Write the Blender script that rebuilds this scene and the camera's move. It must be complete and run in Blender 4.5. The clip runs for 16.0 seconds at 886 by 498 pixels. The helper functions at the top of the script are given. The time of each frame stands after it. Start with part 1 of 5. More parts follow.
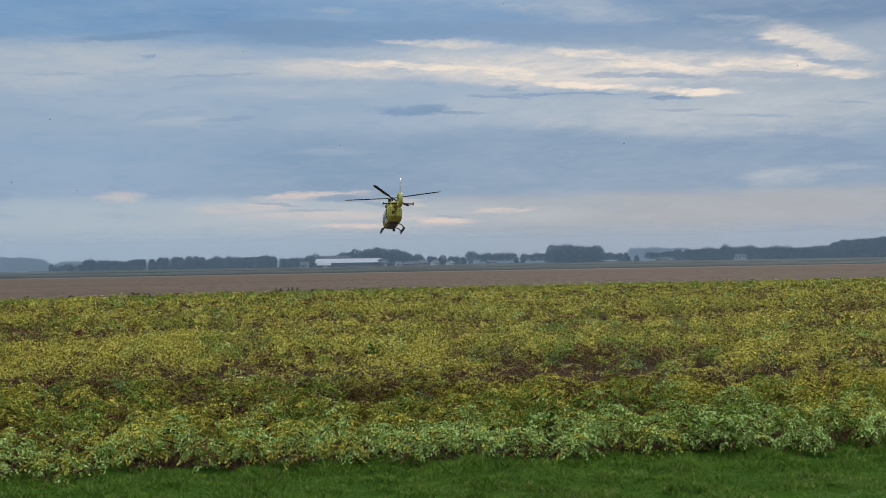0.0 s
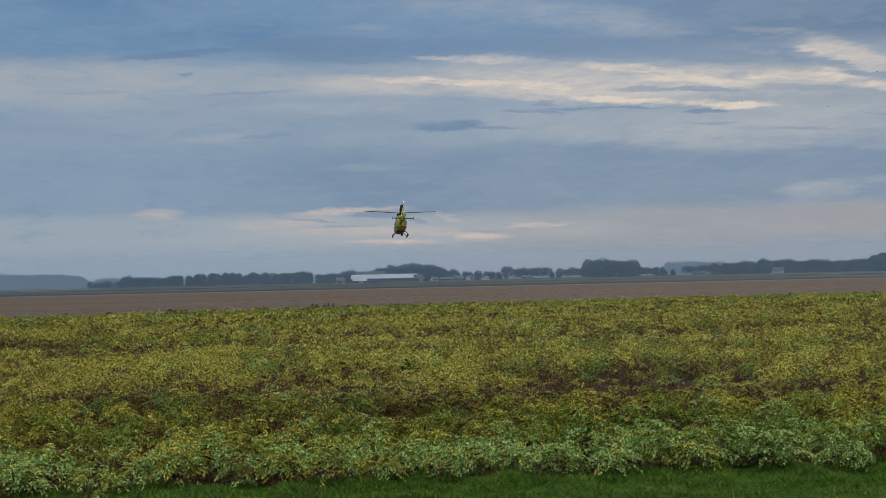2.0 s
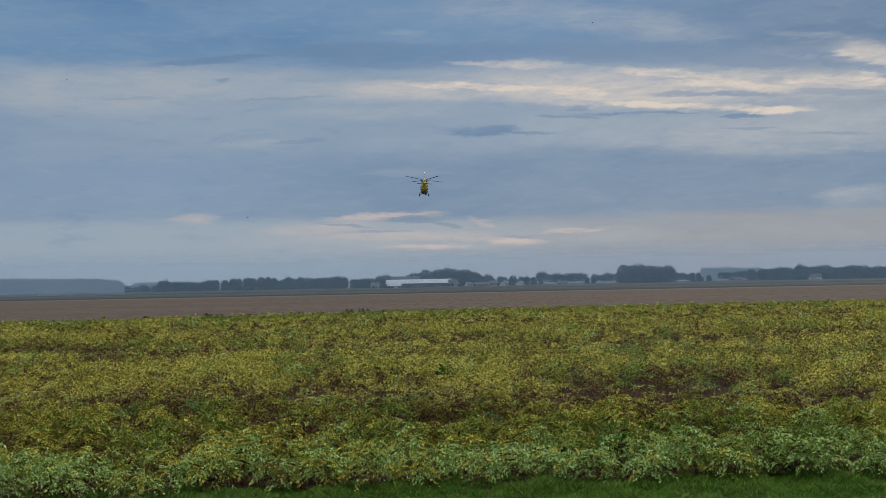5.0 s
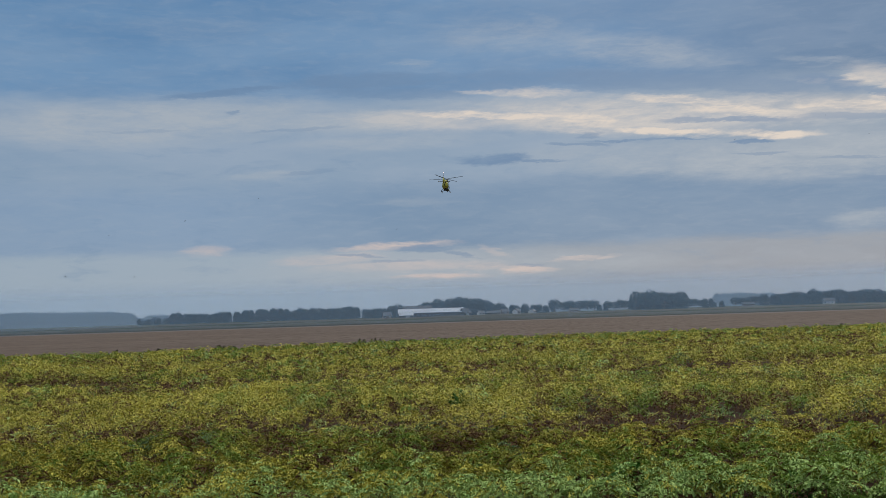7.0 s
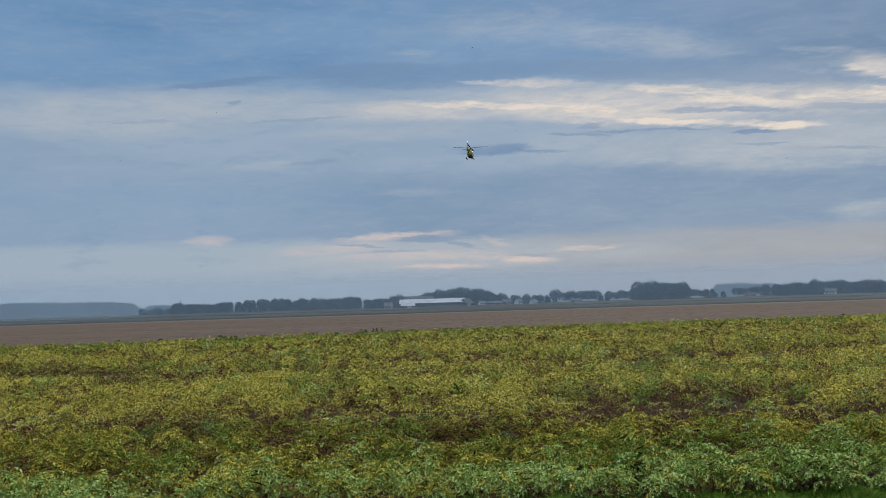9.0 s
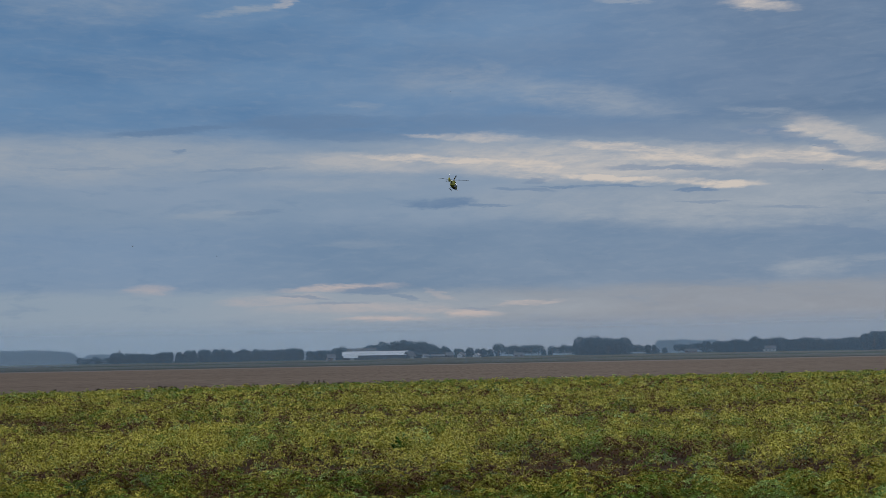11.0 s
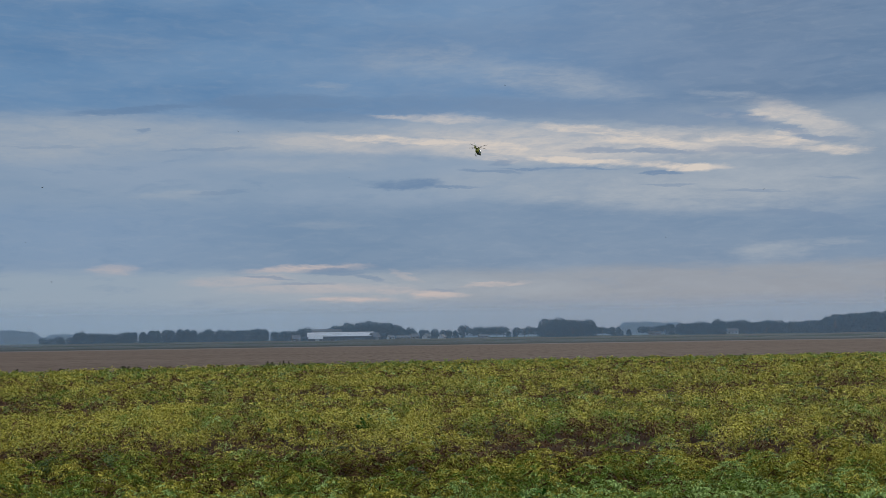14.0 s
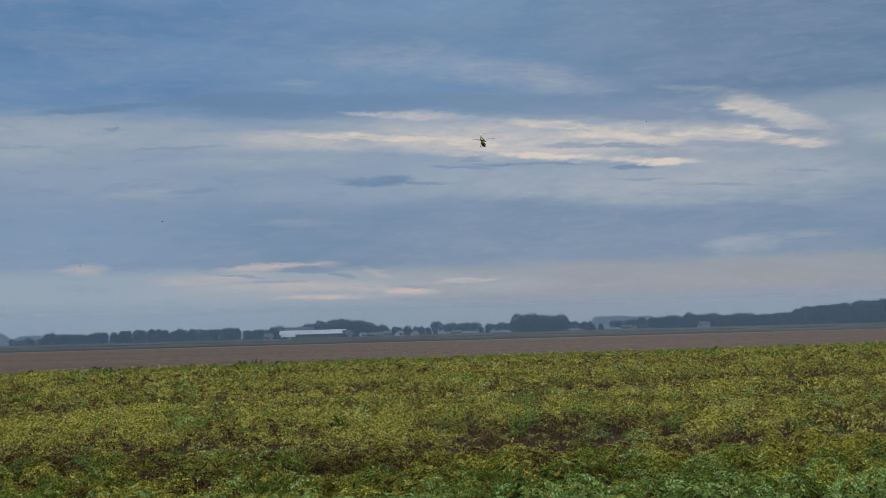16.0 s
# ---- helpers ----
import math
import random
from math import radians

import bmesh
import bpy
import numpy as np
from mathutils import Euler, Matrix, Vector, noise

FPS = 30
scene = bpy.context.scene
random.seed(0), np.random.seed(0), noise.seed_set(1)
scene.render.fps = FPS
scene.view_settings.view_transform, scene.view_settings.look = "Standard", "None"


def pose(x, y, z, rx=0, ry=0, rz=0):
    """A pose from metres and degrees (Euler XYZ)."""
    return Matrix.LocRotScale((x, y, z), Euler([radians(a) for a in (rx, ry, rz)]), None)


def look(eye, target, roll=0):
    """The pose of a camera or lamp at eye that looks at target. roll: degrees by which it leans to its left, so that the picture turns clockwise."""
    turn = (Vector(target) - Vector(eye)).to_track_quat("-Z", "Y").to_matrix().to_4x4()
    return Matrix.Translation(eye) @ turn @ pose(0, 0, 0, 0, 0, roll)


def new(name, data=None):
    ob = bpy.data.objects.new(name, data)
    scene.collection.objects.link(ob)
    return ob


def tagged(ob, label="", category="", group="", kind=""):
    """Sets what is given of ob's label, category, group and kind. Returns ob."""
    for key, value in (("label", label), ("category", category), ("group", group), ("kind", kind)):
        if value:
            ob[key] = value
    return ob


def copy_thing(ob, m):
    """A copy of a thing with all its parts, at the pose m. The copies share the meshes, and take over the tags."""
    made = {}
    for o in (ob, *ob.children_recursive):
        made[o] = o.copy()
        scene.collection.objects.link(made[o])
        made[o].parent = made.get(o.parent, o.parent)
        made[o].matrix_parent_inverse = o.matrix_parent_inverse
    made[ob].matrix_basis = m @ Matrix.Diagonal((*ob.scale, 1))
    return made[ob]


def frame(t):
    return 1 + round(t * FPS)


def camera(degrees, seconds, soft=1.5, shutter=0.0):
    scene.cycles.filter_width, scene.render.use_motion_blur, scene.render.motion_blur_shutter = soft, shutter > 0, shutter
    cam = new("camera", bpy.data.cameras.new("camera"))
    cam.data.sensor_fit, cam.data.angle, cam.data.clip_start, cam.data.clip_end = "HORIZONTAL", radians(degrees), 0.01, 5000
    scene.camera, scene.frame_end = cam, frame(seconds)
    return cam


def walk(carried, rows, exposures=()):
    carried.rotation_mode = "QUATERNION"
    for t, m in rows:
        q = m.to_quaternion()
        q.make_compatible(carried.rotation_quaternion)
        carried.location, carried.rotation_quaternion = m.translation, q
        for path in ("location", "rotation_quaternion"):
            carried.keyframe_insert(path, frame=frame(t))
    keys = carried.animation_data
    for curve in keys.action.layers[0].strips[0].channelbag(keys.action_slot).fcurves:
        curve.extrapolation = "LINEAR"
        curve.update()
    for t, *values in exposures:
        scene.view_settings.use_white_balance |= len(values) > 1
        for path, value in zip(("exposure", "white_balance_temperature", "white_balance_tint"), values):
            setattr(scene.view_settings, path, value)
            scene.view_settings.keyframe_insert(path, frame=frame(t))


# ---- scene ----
EYE = 2.2                                # eye height over the field, metres
cam = camera(39.05, 16.0, soft=0.85)

# seconds, yaw to the left, pitch up, roll to the left (degrees)
TURNS = [
    (0.0, 0.00, 0.62, -1.00),
    (0.5, 0.43, 0.48, -1.08),
    (1.0, 0.80, 0.44, -1.25),
    (1.5, 1.10, 0.42, -1.29),
    (2.0, 1.61, 1.35, -1.28),
    (2.5, 2.03, 1.43, -1.26),
    (2.6, 2.21, 1.33, -1.02),
    (3.0, 2.77, 1.49, -1.01),
    (3.5, 3.05, 1.49, -0.72),
    (5.8, 3.27, 1.94, -1.61),
    (6.0, 3.29, 2.38, -1.72),
    (6.5, 3.49, 2.80, -1.75),
    (7.0, 3.69, 2.96, -1.81),
    (7.5, 3.81, 3.16, -1.85),
    (8.0, 4.08, 3.13, -1.87),
    (8.2, 4.19, 3.08, -1.79),
    (10.3, 2.20, 1.65, -1.25),
    (10.5, 1.94, 3.14, -1.07),
    (11.0, 1.15, 4.87, -1.11),
    (11.5, 0.62, 4.71, -1.07),
    (12.0, 0.33, 4.48, -0.89),
    (12.5, 0.16, 4.24, -0.85),
    (13.0, 0.01, 4.12, -0.73),
    (13.5, -0.18, 4.06, -0.72),
    (14.0, -0.41, 3.99, -0.88),
    (14.5, -0.72, 3.85, -1.17),
    (15.0, -1.05, 3.67, -1.35),
    (15.5, -1.38, 3.69, -1.52),
    (16.0, -1.70, 3.80, -1.58),
]


def held(yaw, pitch, roll):
    return pose(0, 0, EYE, 90 + pitch, 0, yaw) @ pose(0, 0, 0, 0, 0, roll)


# seconds, stops, kelvin, tint
EXPOSURES = [(0.0, 0.05, 6500, 10), (0.5, 0.00, 6497, 10), (1.5, 0.08, 6491, 10), (2.0, -0.27, 6489, 10), (2.5, -0.22, 6486, 10), (3.0, -0.10, 6483, 10), (3.5, -0.12, 6480, 10), (6.0, -0.34, 6370, 10), (6.5, -0.26, 6370, 10), (7.5, -0.16, 6370, 10), (8.0, -0.14, 6370, 10), (10.3, -0.05, 6370, 10), (11.0, -0.47, 6140, 10), (11.5, -0.44, 6150, 10), (12.0, -0.26, 6160, 10), (12.5, -0.30, 6160, 10), (16.0, -0.34, 6185, 10)]
walk(cam, [(t, held(*a)) for t, *a in TURNS], EXPOSURES)

# ---- world and sun: a cloudy evening ----
SUN_AZ, SUN_EL = 14.0, 24.0              # degrees: to the right of straight ahead, above the horizon
world = bpy.data.worlds.new("evening_sky")
scene.world = world
world.use_nodes = True
wt = world.node_tree
wt.nodes.clear()


def wn(kind, op=None, sky_type=None, data_type=None, vector_type=None, smooth=False):
    n = wt.nodes.new(kind)
    if op:
        n.operation = op
    if sky_type:
        n.sky_type = sky_type
    if data_type:
        n.data_type = data_type
    if vector_type:
        n.vector_type = vector_type
    if smooth:
        n.interpolation_type = "SMOOTHSTEP"
    return n


def wire(a, b):
    wt.links.new(a, b)


def wmath(op, a, b=None, c=None):
    n = wn("ShaderNodeMath", op)
    for i, v in enumerate((a, b, c)):
        if v is None:
            continue
        if isinstance(v, (int, float)):
            n.inputs[i].default_value = v
        else:
            wire(v, n.inputs[i])
    return n.outputs[0]


def wmix(fac, a, b):
    n = wn("ShaderNodeMix", data_type="RGBA")
    for socket, v in ((n.inputs[0], fac), (n.inputs[6], a), (n.inputs[7], b)):
        if isinstance(v, (int, float)):
            socket.default_value = v
        elif isinstance(v, tuple):
            socket.default_value = (*v, 1)
        else:
            wire(v, socket)
    return n.outputs[2]


def wnoise(vector, scale, detail, rough=0.5, distortion=0.0):
    n = wn("ShaderNodeTexNoise")
    wire(vector, n.inputs["Vector"])
    for k, v in (("Scale", scale), ("Detail", detail), ("Roughness", rough), ("Distortion", distortion)):
        n.inputs[k].default_value = v
    return n


def wspan(v, lo, hi, a=0.0, b=1.0):
    n = wn("ShaderNodeMapRange", smooth=True)
    n.clamp = False                      # a smooth step stays within its ends by itself
    wire(v, n.inputs[0])
    for i, x in enumerate((lo, hi, a, b)):
        n.inputs[i + 1].default_value = x
    return n.outputs[0]


def build_sky():
    sky = wn("ShaderNodeTexSky", sky_type="NISHITA")
    sky.sun_disc = False
    sky.sun_elevation, sky.sun_rotation = radians(SUN_EL), radians(SUN_AZ)
    coord = wn("ShaderNodeTexCoord")
    sep = wn("ShaderNodeSeparateXYZ")
    wire(coord.outputs["Generated"], sep.inputs[0])
    x, y, z = sep.outputs
    az = wmath("MULTIPLY", wmath("ARCTAN2", x, y), 57.2958)
    el = wmath("MULTIPLY", wmath("ARCSINE", z), 57.2958)
    flat = wn("ShaderNodeCombineXYZ")
    wire(az, flat.inputs[0]), wire(el, flat.inputs[1])
    # long level streaks: azimuth squeezed against elevation
    long = wn("ShaderNodeCombineXYZ")
    wire(wmath("MULTIPLY", az, 0.23), long.inputs[0]), wire(el, long.inputs[1])
    warp = wnoise(long.outputs[0], 0.55, 6, 0.6)
    warp_fine = wnoise(long.outputs[0], 2.2, 5, 0.65)
    shift = wn("ShaderNodeVectorMath", op="SUBTRACT")
    wire(warp.outputs["Color"], shift.inputs[0])
    shift.inputs[1].default_value = (0.5, 0.5, 0.5)
    stretch = wn("ShaderNodeVectorMath", op="MULTIPLY")
    wire(shift.outputs[0], stretch.inputs[0])
    stretch.inputs[1].default_value = (1.3, 0.45, 0)
    shift2 = wn("ShaderNodeVectorMath", op="SUBTRACT")
    wire(warp_fine.outputs["Color"], shift2.inputs[0])
    shift2.inputs[1].default_value = (0.5, 0.5, 0.5)
    stretch2 = wn("ShaderNodeVectorMath", op="MULTIPLY")
    wire(shift2.outputs[0], stretch2.inputs[0])
    stretch2.inputs[1].default_value = (1.5, 0.42, 0)
    warped = wn("ShaderNodeVectorMath", op="ADD")
    wire(flat.outputs[0], warped.inputs[0]), wire(stretch.outputs[0], warped.inputs[1])
    warped2 = wn("ShaderNodeVectorMath", op="ADD")
    wire(warped.outputs[0], warped2.inputs[0]), wire(stretch2.outputs[0], warped2.inputs[1])
    finest = wnoise(long.outputs[0], 7.0, 4, 0.6)
    shift3 = wn("ShaderNodeVectorMath", op="SUBTRACT")
    wire(finest.outputs["Color"], shift3.inputs[0])
    shift3.inputs[1].default_value = (0.5, 0.5, 0.5)
    stretch3 = wn("ShaderNodeVectorMath", op="MULTIPLY")
    wire(shift3.outputs[0], stretch3.inputs[0])
    stretch3.inputs[1].default_value = (0.8, 0.22, 0)
    warped3 = wn("ShaderNodeVectorMath", op="ADD")
    wire(warped2.outputs[0], warped3.inputs[0]), wire(stretch3.outputs[0], warped3.inputs[1])
    streak = wspan(wnoise(long.outputs[0], 1.1, 8, 0.62, 0.4).outputs[0], 0.32, 0.68)
    wisps = wspan(wnoise(long.outputs[0], 3.6, 9, 0.68, 0.9).outputs[0], 0.36, 0.66)
    broad = wspan(wnoise(long.outputs[0], 0.32, 5, 0.5, 0.2).outputs[0], 0.36, 0.64)

    sums = {}
    bent = wn("ShaderNodeSeparateXYZ")
    wire(warped3.outputs[0], bent.inputs[0])

    def cloud(kind, a, e, w, h, turn, amp, core=0.3, rim=1.15):
        m = wn("ShaderNodeMapping", vector_type="TEXTURE")
        # each cloud waits for the one before it: the flattened third axis carries the sum along
        c = wn("ShaderNodeCombineXYZ")
        wire(bent.outputs[0], c.inputs[0]), wire(bent.outputs[1], c.inputs[1])
        if "last" in sums:
            wire(sums["last"], c.inputs[2])
        wire(c.outputs[0], m.inputs[0])
        m.inputs[1].default_value = (a, e, 0)
        m.inputs[2].default_value = (0, 0, radians(turn))
        m.inputs[3].default_value = (w, h, 1e6)
        size = wn("ShaderNodeVectorMath", op="LENGTH")
        wire(m.outputs[0], size.inputs[0])
        v = wspan(size.outputs["Value"], core, rim, amp, 0.0)
        sums[kind] = wmath("MAXIMUM", sums[kind], v) if kind in sums else v
        sums["last"] = sums[kind]

    cloud("cream", -0.91, 8.95, 5.04, 0.26, -2.6, 0.92)
    cloud("cream", -1.68, 10.08, 1.68, 0.14, -1.0, 0.50)
    cloud("cream", 0.68, 9.92, 2.80, 0.23, -3.4, 0.45)
    cloud("cream", 3.26, 8.62, 1.95, 0.49, -5.7, 0.85)
    cloud("cream", 7.41, 9.23, 3.36, 0.23, -6.5, 0.80)
    cloud("cream", 9.68, 8.67, 4.20, 0.30, -5.8, 0.85)
    cloud("cream", 14.39, 8.54, 3.92, 0.30, -3.5, 0.80)
    cloud("cream", 6.60, 7.96, 3.36, 0.23, -4.7, 0.90)
    cloud("cream", 11.40, 7.53, 2.38, 0.23, -4.8, 0.92)
    cloud("cream", 15.17, 9.56, 1.26, 0.33, 0.2, 0.50)
    cloud("cream", 17.07, 9.23, 2.80, 0.59, -21.5, 0.46)
    cloud("cream", 17.72, 7.98, 1.95, 0.26, -3.9, 0.70)
    cloud("cream", 13.22, 9.69, 0.62, 0.19, -3.6, 0.52)
    cloud("cream", -8.40, 15.96, 0.62, 0.30, 10.3, 0.50)
    cloud("cream", 13.57, 15.21, 1.81, 0.30, -7.8, 0.60)
    cloud("cream", 16.09, 8.76, 1.12, 0.19, -3.8, 0.50)
    cloud("cream", 2.73, 8.17, 1.95, 0.26, -5.6, 0.50)
    cloud("cream", 4.56, 8.88, 5.59, 0.75, -5.0, 0.39)
    cloud("cream", 4.56, 8.68, 8.81, 0.88, -3.1, 0.47)
    cloud("cream", 11.69, 8.57, 7.00, 0.78, -3.1, 0.44)
    cloud("cream", -3.27, 8.81, 5.70, 0.57, -2.1, 0.29)
    cloud("pale", -17.23, 8.87, 8.55, 1.24, 2.4, 0.85)
    cloud("pale", -12.79, 9.38, 4.92, 0.73, 1.8, 0.55)
    cloud("pale", -6.91, 8.90, 6.74, 0.67, -0.2, 0.75)
    cloud("pale", -11.54, 6.54, 2.33, 0.23, 4.1, 0.40)
    cloud("pale", -5.89, 7.94, 5.70, 0.47, 0.5, 0.40)
    cloud("pale", 4.56, 8.75, 10.89, 1.14, -4.0, 0.75)
    cloud("pale", 10.36, 6.41, 12.18, 1.09, -3.4, 0.62)
    cloud("pale", 16.25, 6.82, 5.70, 1.24, -5.4, 0.55)
    cloud("pale", -0.58, 12.61, 3.89, 0.93, -5.1, 0.32)
    cloud("pale", 1.28, 13.03, 1.04, 0.47, -11.3, 0.30)
    cloud("pale", 5.42, 11.53, 4.92, 0.83, -9.2, 0.42)
    cloud("pale", 3.09, 12.13, 1.17, 0.18, 5.8, 0.25)
    cloud("pale", -4.80, 11.47, 1.17, 0.16, -3.3, 0.30)
    cloud("pale", 13.74, 10.50, 2.33, 0.18, -5.9, 0.35)
    cloud("pale", 9.25, 10.84, 1.56, 0.21, -9.0, 0.20)
    cloud("pale", -10.22, 15.58, 1.94, 0.23, 8.9, 0.60)
    cloud("pale", -17.26, 15.36, 5.18, 0.78, 3.1, 0.30)
    cloud("pale", 7.37, 15.78, 1.81, 0.13, -3.3, 0.50)
    cloud("pale", 15.39, 3.63, 2.20, 0.52, 0.9, 0.42)
    cloud("pale", 16.35, 3.77, 0.83, 0.36, 23.6, 0.25)
    cloud("pale", 17.88, 3.90, 1.56, 0.21, -2.5, 0.30)
    cloud("pale", 5.52, 6.15, 1.09, 0.13, 4.2, 0.50)
    cloud("pale", 8.59, 6.27, 1.81, 0.10, -1.2, 0.40)
    cloud("pale", 7.05, 5.89, 1.56, 0.10, -2.0, 0.35)
    cloud("pale", 12.34, 6.22, 1.17, 0.18, 2.5, 0.45)
    cloud("pale", 11.58, 5.90, 1.81, 0.13, -2.5, 0.40)
    cloud("pale", 15.24, 5.73, 1.56, 0.10, -2.8, 0.30)
    cloud("pale", -8.01, 2.63, 3.37, 0.57, 1.2, 0.40)
    cloud("pale", -4.89, 5.22, 2.33, 0.26, -0.8, 0.18)
    cloud("pale", -26.37, 8.42, 5.18, 1.04, 2.7, 0.60)
    cloud("pale", 22.72, 8.07, 4.15, 1.04, -13.3, 0.60)
    cloud("pale", 17.05, 8.94, 3.37, 0.88, -12.1, 0.65)
    cloud("pale", 8.41, 8.60, 8.55, 1.04, -3.1, 0.60)
    cloud("pale", 1.97, 9.43, 4.15, 0.57, -3.1, 0.50)
    cloud("pale", 15.09, 7.88, 4.41, 0.52, -2.1, 0.50)
    cloud("pale", -14.79, 13.03, 6.74, 0.47, -0.1, 0.15)
    cloud("dark", 4.70, 13.59, 7.78, 1.04, -3.1, 0.30)
    cloud("dark", 13.57, 12.20, 6.74, 1.30, -3.1, 0.30)
    cloud("pale", -4.93, 2.17, 8.55, 0.88, -0.1, 0.50)
    cloud("pale", 1.80, 2.12, 6.74, 0.67, -0.1, 0.35)
    cloud("warm", -14.29, 3.13, 1.30, 0.31, 1.6, 0.45)
    cloud("warm", -5.95, 3.16, 3.37, 0.21, 1.7, 0.60)
    cloud("warm", -9.03, 2.59, 2.85, 0.31, 3.3, 0.45)
    cloud("warm", -5.44, 2.23, 4.92, 0.31, 0.1, 0.40)
    cloud("warm", -3.90, 1.71, 2.33, 0.16, -0.5, 0.90)
    cloud("warm", 0.11, 1.87, 1.68, 0.23, -2.2, 0.90)
    cloud("warm", 2.84, 2.35, 1.94, 0.13, 2.2, 0.60)
    cloud("warm", -1.83, 2.06, 1.81, 0.21, -1.1, 0.50)
    cloud("warm", -1.42, 2.83, 0.78, 0.23, -21.1, 0.35)
    cloud("dark", -13.54, 10.22, 3.89, 0.21, 5.1, 0.70, 0.5, 1.05)
    cloud("dark", -6.89, 10.69, 4.92, 0.44, 1.9, 0.65, 0.5, 1.05)
    cloud("dark", -5.60, 10.12, 3.89, 0.36, -2.3, 0.55, 0.5, 1.05)
    cloud("dark", -0.62, 10.52, 5.18, 0.52, -2.2, 0.50, 0.5, 1.05)
    cloud("dark", 4.86, 10.26, 6.74, 0.62, -5.1, 0.60, 0.5, 1.05)
    cloud("dark", 10.22, 9.71, 4.67, 0.47, -6.0, 0.60, 0.5, 1.05)
    cloud("dark", 13.95, 9.54, 1.94, 0.41, -11.8, 0.75, 0.5, 1.05)
    cloud("dark", 15.98, 9.01, 1.30, 0.23, -19.2, 0.60, 0.5, 1.05)
    cloud("dark", 17.62, 8.45, 1.43, 0.16, -10.2, 0.55, 0.5, 1.05)
    cloud("dark", 9.42, 8.28, 3.89, 0.16, -3.7, 0.60, 0.5, 1.05)
    cloud("dark", 14.61, 8.01, 2.85, 0.21, -3.4, 0.45, 0.5, 1.05)
    cloud("dark", 10.51, 7.29, 1.19, 0.13, -1.6, 1.00, 0.5, 1.05)
    cloud("dark", 5.82, 7.58, 3.63, 0.08, -1.0, 0.70, 0.5, 1.05)
    cloud("dark", 2.71, 7.50, 1.81, 0.10, -1.6, 0.50, 0.5, 1.05)
    cloud("dark", 3.11, 7.93, 0.83, 0.16, 3.3, 0.50, 0.5, 1.05)
    cloud("dark", -1.08, 6.94, 2.07, 0.29, 0.9, 0.90, 0.5, 1.05)
    cloud("dark", 0.87, 6.77, 1.56, 0.08, -1.4, 0.60, 0.5, 1.05)
    cloud("dark", 14.54, 6.24, 1.68, 0.10, -2.9, 0.45, 0.5, 1.05)
    cloud("dark", 10.87, 6.71, 1.56, 0.08, -2.6, 0.45, 0.5, 1.05)
    cloud("dark", 18.01, 6.71, 1.17, 0.08, -3.5, 0.45, 0.5, 1.05)
    cloud("dark", 16.65, 5.19, 2.85, 0.16, -4.9, 0.50, 0.5, 1.05)
    cloud("dark", 17.92, 4.86, 1.68, 0.26, -6.0, 0.45, 0.5, 1.05)
    cloud("dark", -13.29, 9.39, 0.47, 0.10, 4.9, 0.55, 0.5, 1.05)
    cloud("dark", -9.63, 6.65, 1.56, 0.13, 2.9, 0.35, 0.5, 1.05)
    cloud("dark", -4.66, 2.99, 1.81, 0.21, -0.9, 0.60, 0.5, 1.05)
    cloud("dark", -7.75, 2.75, 1.43, 0.10, -3.8, 0.45, 0.5, 1.05)
    cloud("dark", -2.98, 2.70, 1.17, 0.10, -11.0, 0.50, 0.5, 1.05)
    cloud("dark", -6.21, 2.45, 1.81, 0.10, 1.1, 0.35, 0.5, 1.05)
    cloud("dark", 0.25, 2.05, 0.78, 0.08, -1.2, 0.40, 0.5, 1.05)
    cloud("dark", -17.23, 8.54, 2.59, 0.08, 2.3, 0.25, 0.5, 1.05)
    cloud("dark", -10.51, 8.59, 2.85, 0.10, 2.3, 0.30, 0.5, 1.05)

    def ragged(v, amount):
        gain = wmath("ADD", wmath("MULTIPLY", streak, amount), 1.0 - amount * 0.75)
        gain = wmath("ADD", gain, wmath("MULTIPLY", wisps, amount * 0.55))
        n = wmath("MULTIPLY", v, gain)
        return wmath("MINIMUM", n, 1.0)

    up = bent.outputs[1]                 # elevation with wavy cloud edges
    low = wmix(wspan(az, -14, 10), (0.350, 0.440, 0.535), (0.272, 0.326, 0.410))
    belt = wmix(wspan(az, -16, -2), (0.245, 0.36, 0.52), (0.138, 0.258, 0.425))
    belt = wmix(wmath("MULTIPLY", broad, 0.45), belt, (0.245, 0.35, 0.49))
    mid = wmix(broad, (0.245, 0.355, 0.495), (0.31, 0.405, 0.53))
    mid = wmix(wspan(az, 0, 16), mid, (0.245, 0.335, 0.45))
    high = wmix(broad, (0.115, 0.255, 0.46), (0.165, 0.31, 0.51))
    high = wmix(wspan(az, 2, 16), high, (0.088, 0.20, 0.365))
    base = wmix(wspan(up, 2.7, 3.3), low, belt)
    base = wmix(wspan(up, 5.5, 6.6), base, mid)
    base = wmix(wspan(up, 9.5, 10.5), base, high)
    base = wmix(wmath("MULTIPLY", streak, 0.16), base, (0.37, 0.455, 0.56))
    base = wmix(wmath("MULTIPLY", wspan(wnoise(long.outputs[0], 3.4, 7, 0.6, 0.6).outputs[0], 0.45, 0.75), 0.12), base, (0.42, 0.48, 0.56))
    base = wmix(wmath("MULTIPLY", wspan(wnoise(long.outputs[0], 1.9, 6, 0.6, 0.5).outputs[0], 0.52, 0.72), 0.28), base, (0.16, 0.28, 0.45))
    base = wmix(ragged(sums["pale"], 0.75), base, (0.42, 0.475, 0.54))
    base = wmix(ragged(sums["warm"], 0.8), base, (0.62, 0.54, 0.53))
    base = wmix(ragged(sums["cream"], 0.8), base, (0.80, 0.70, 0.61))
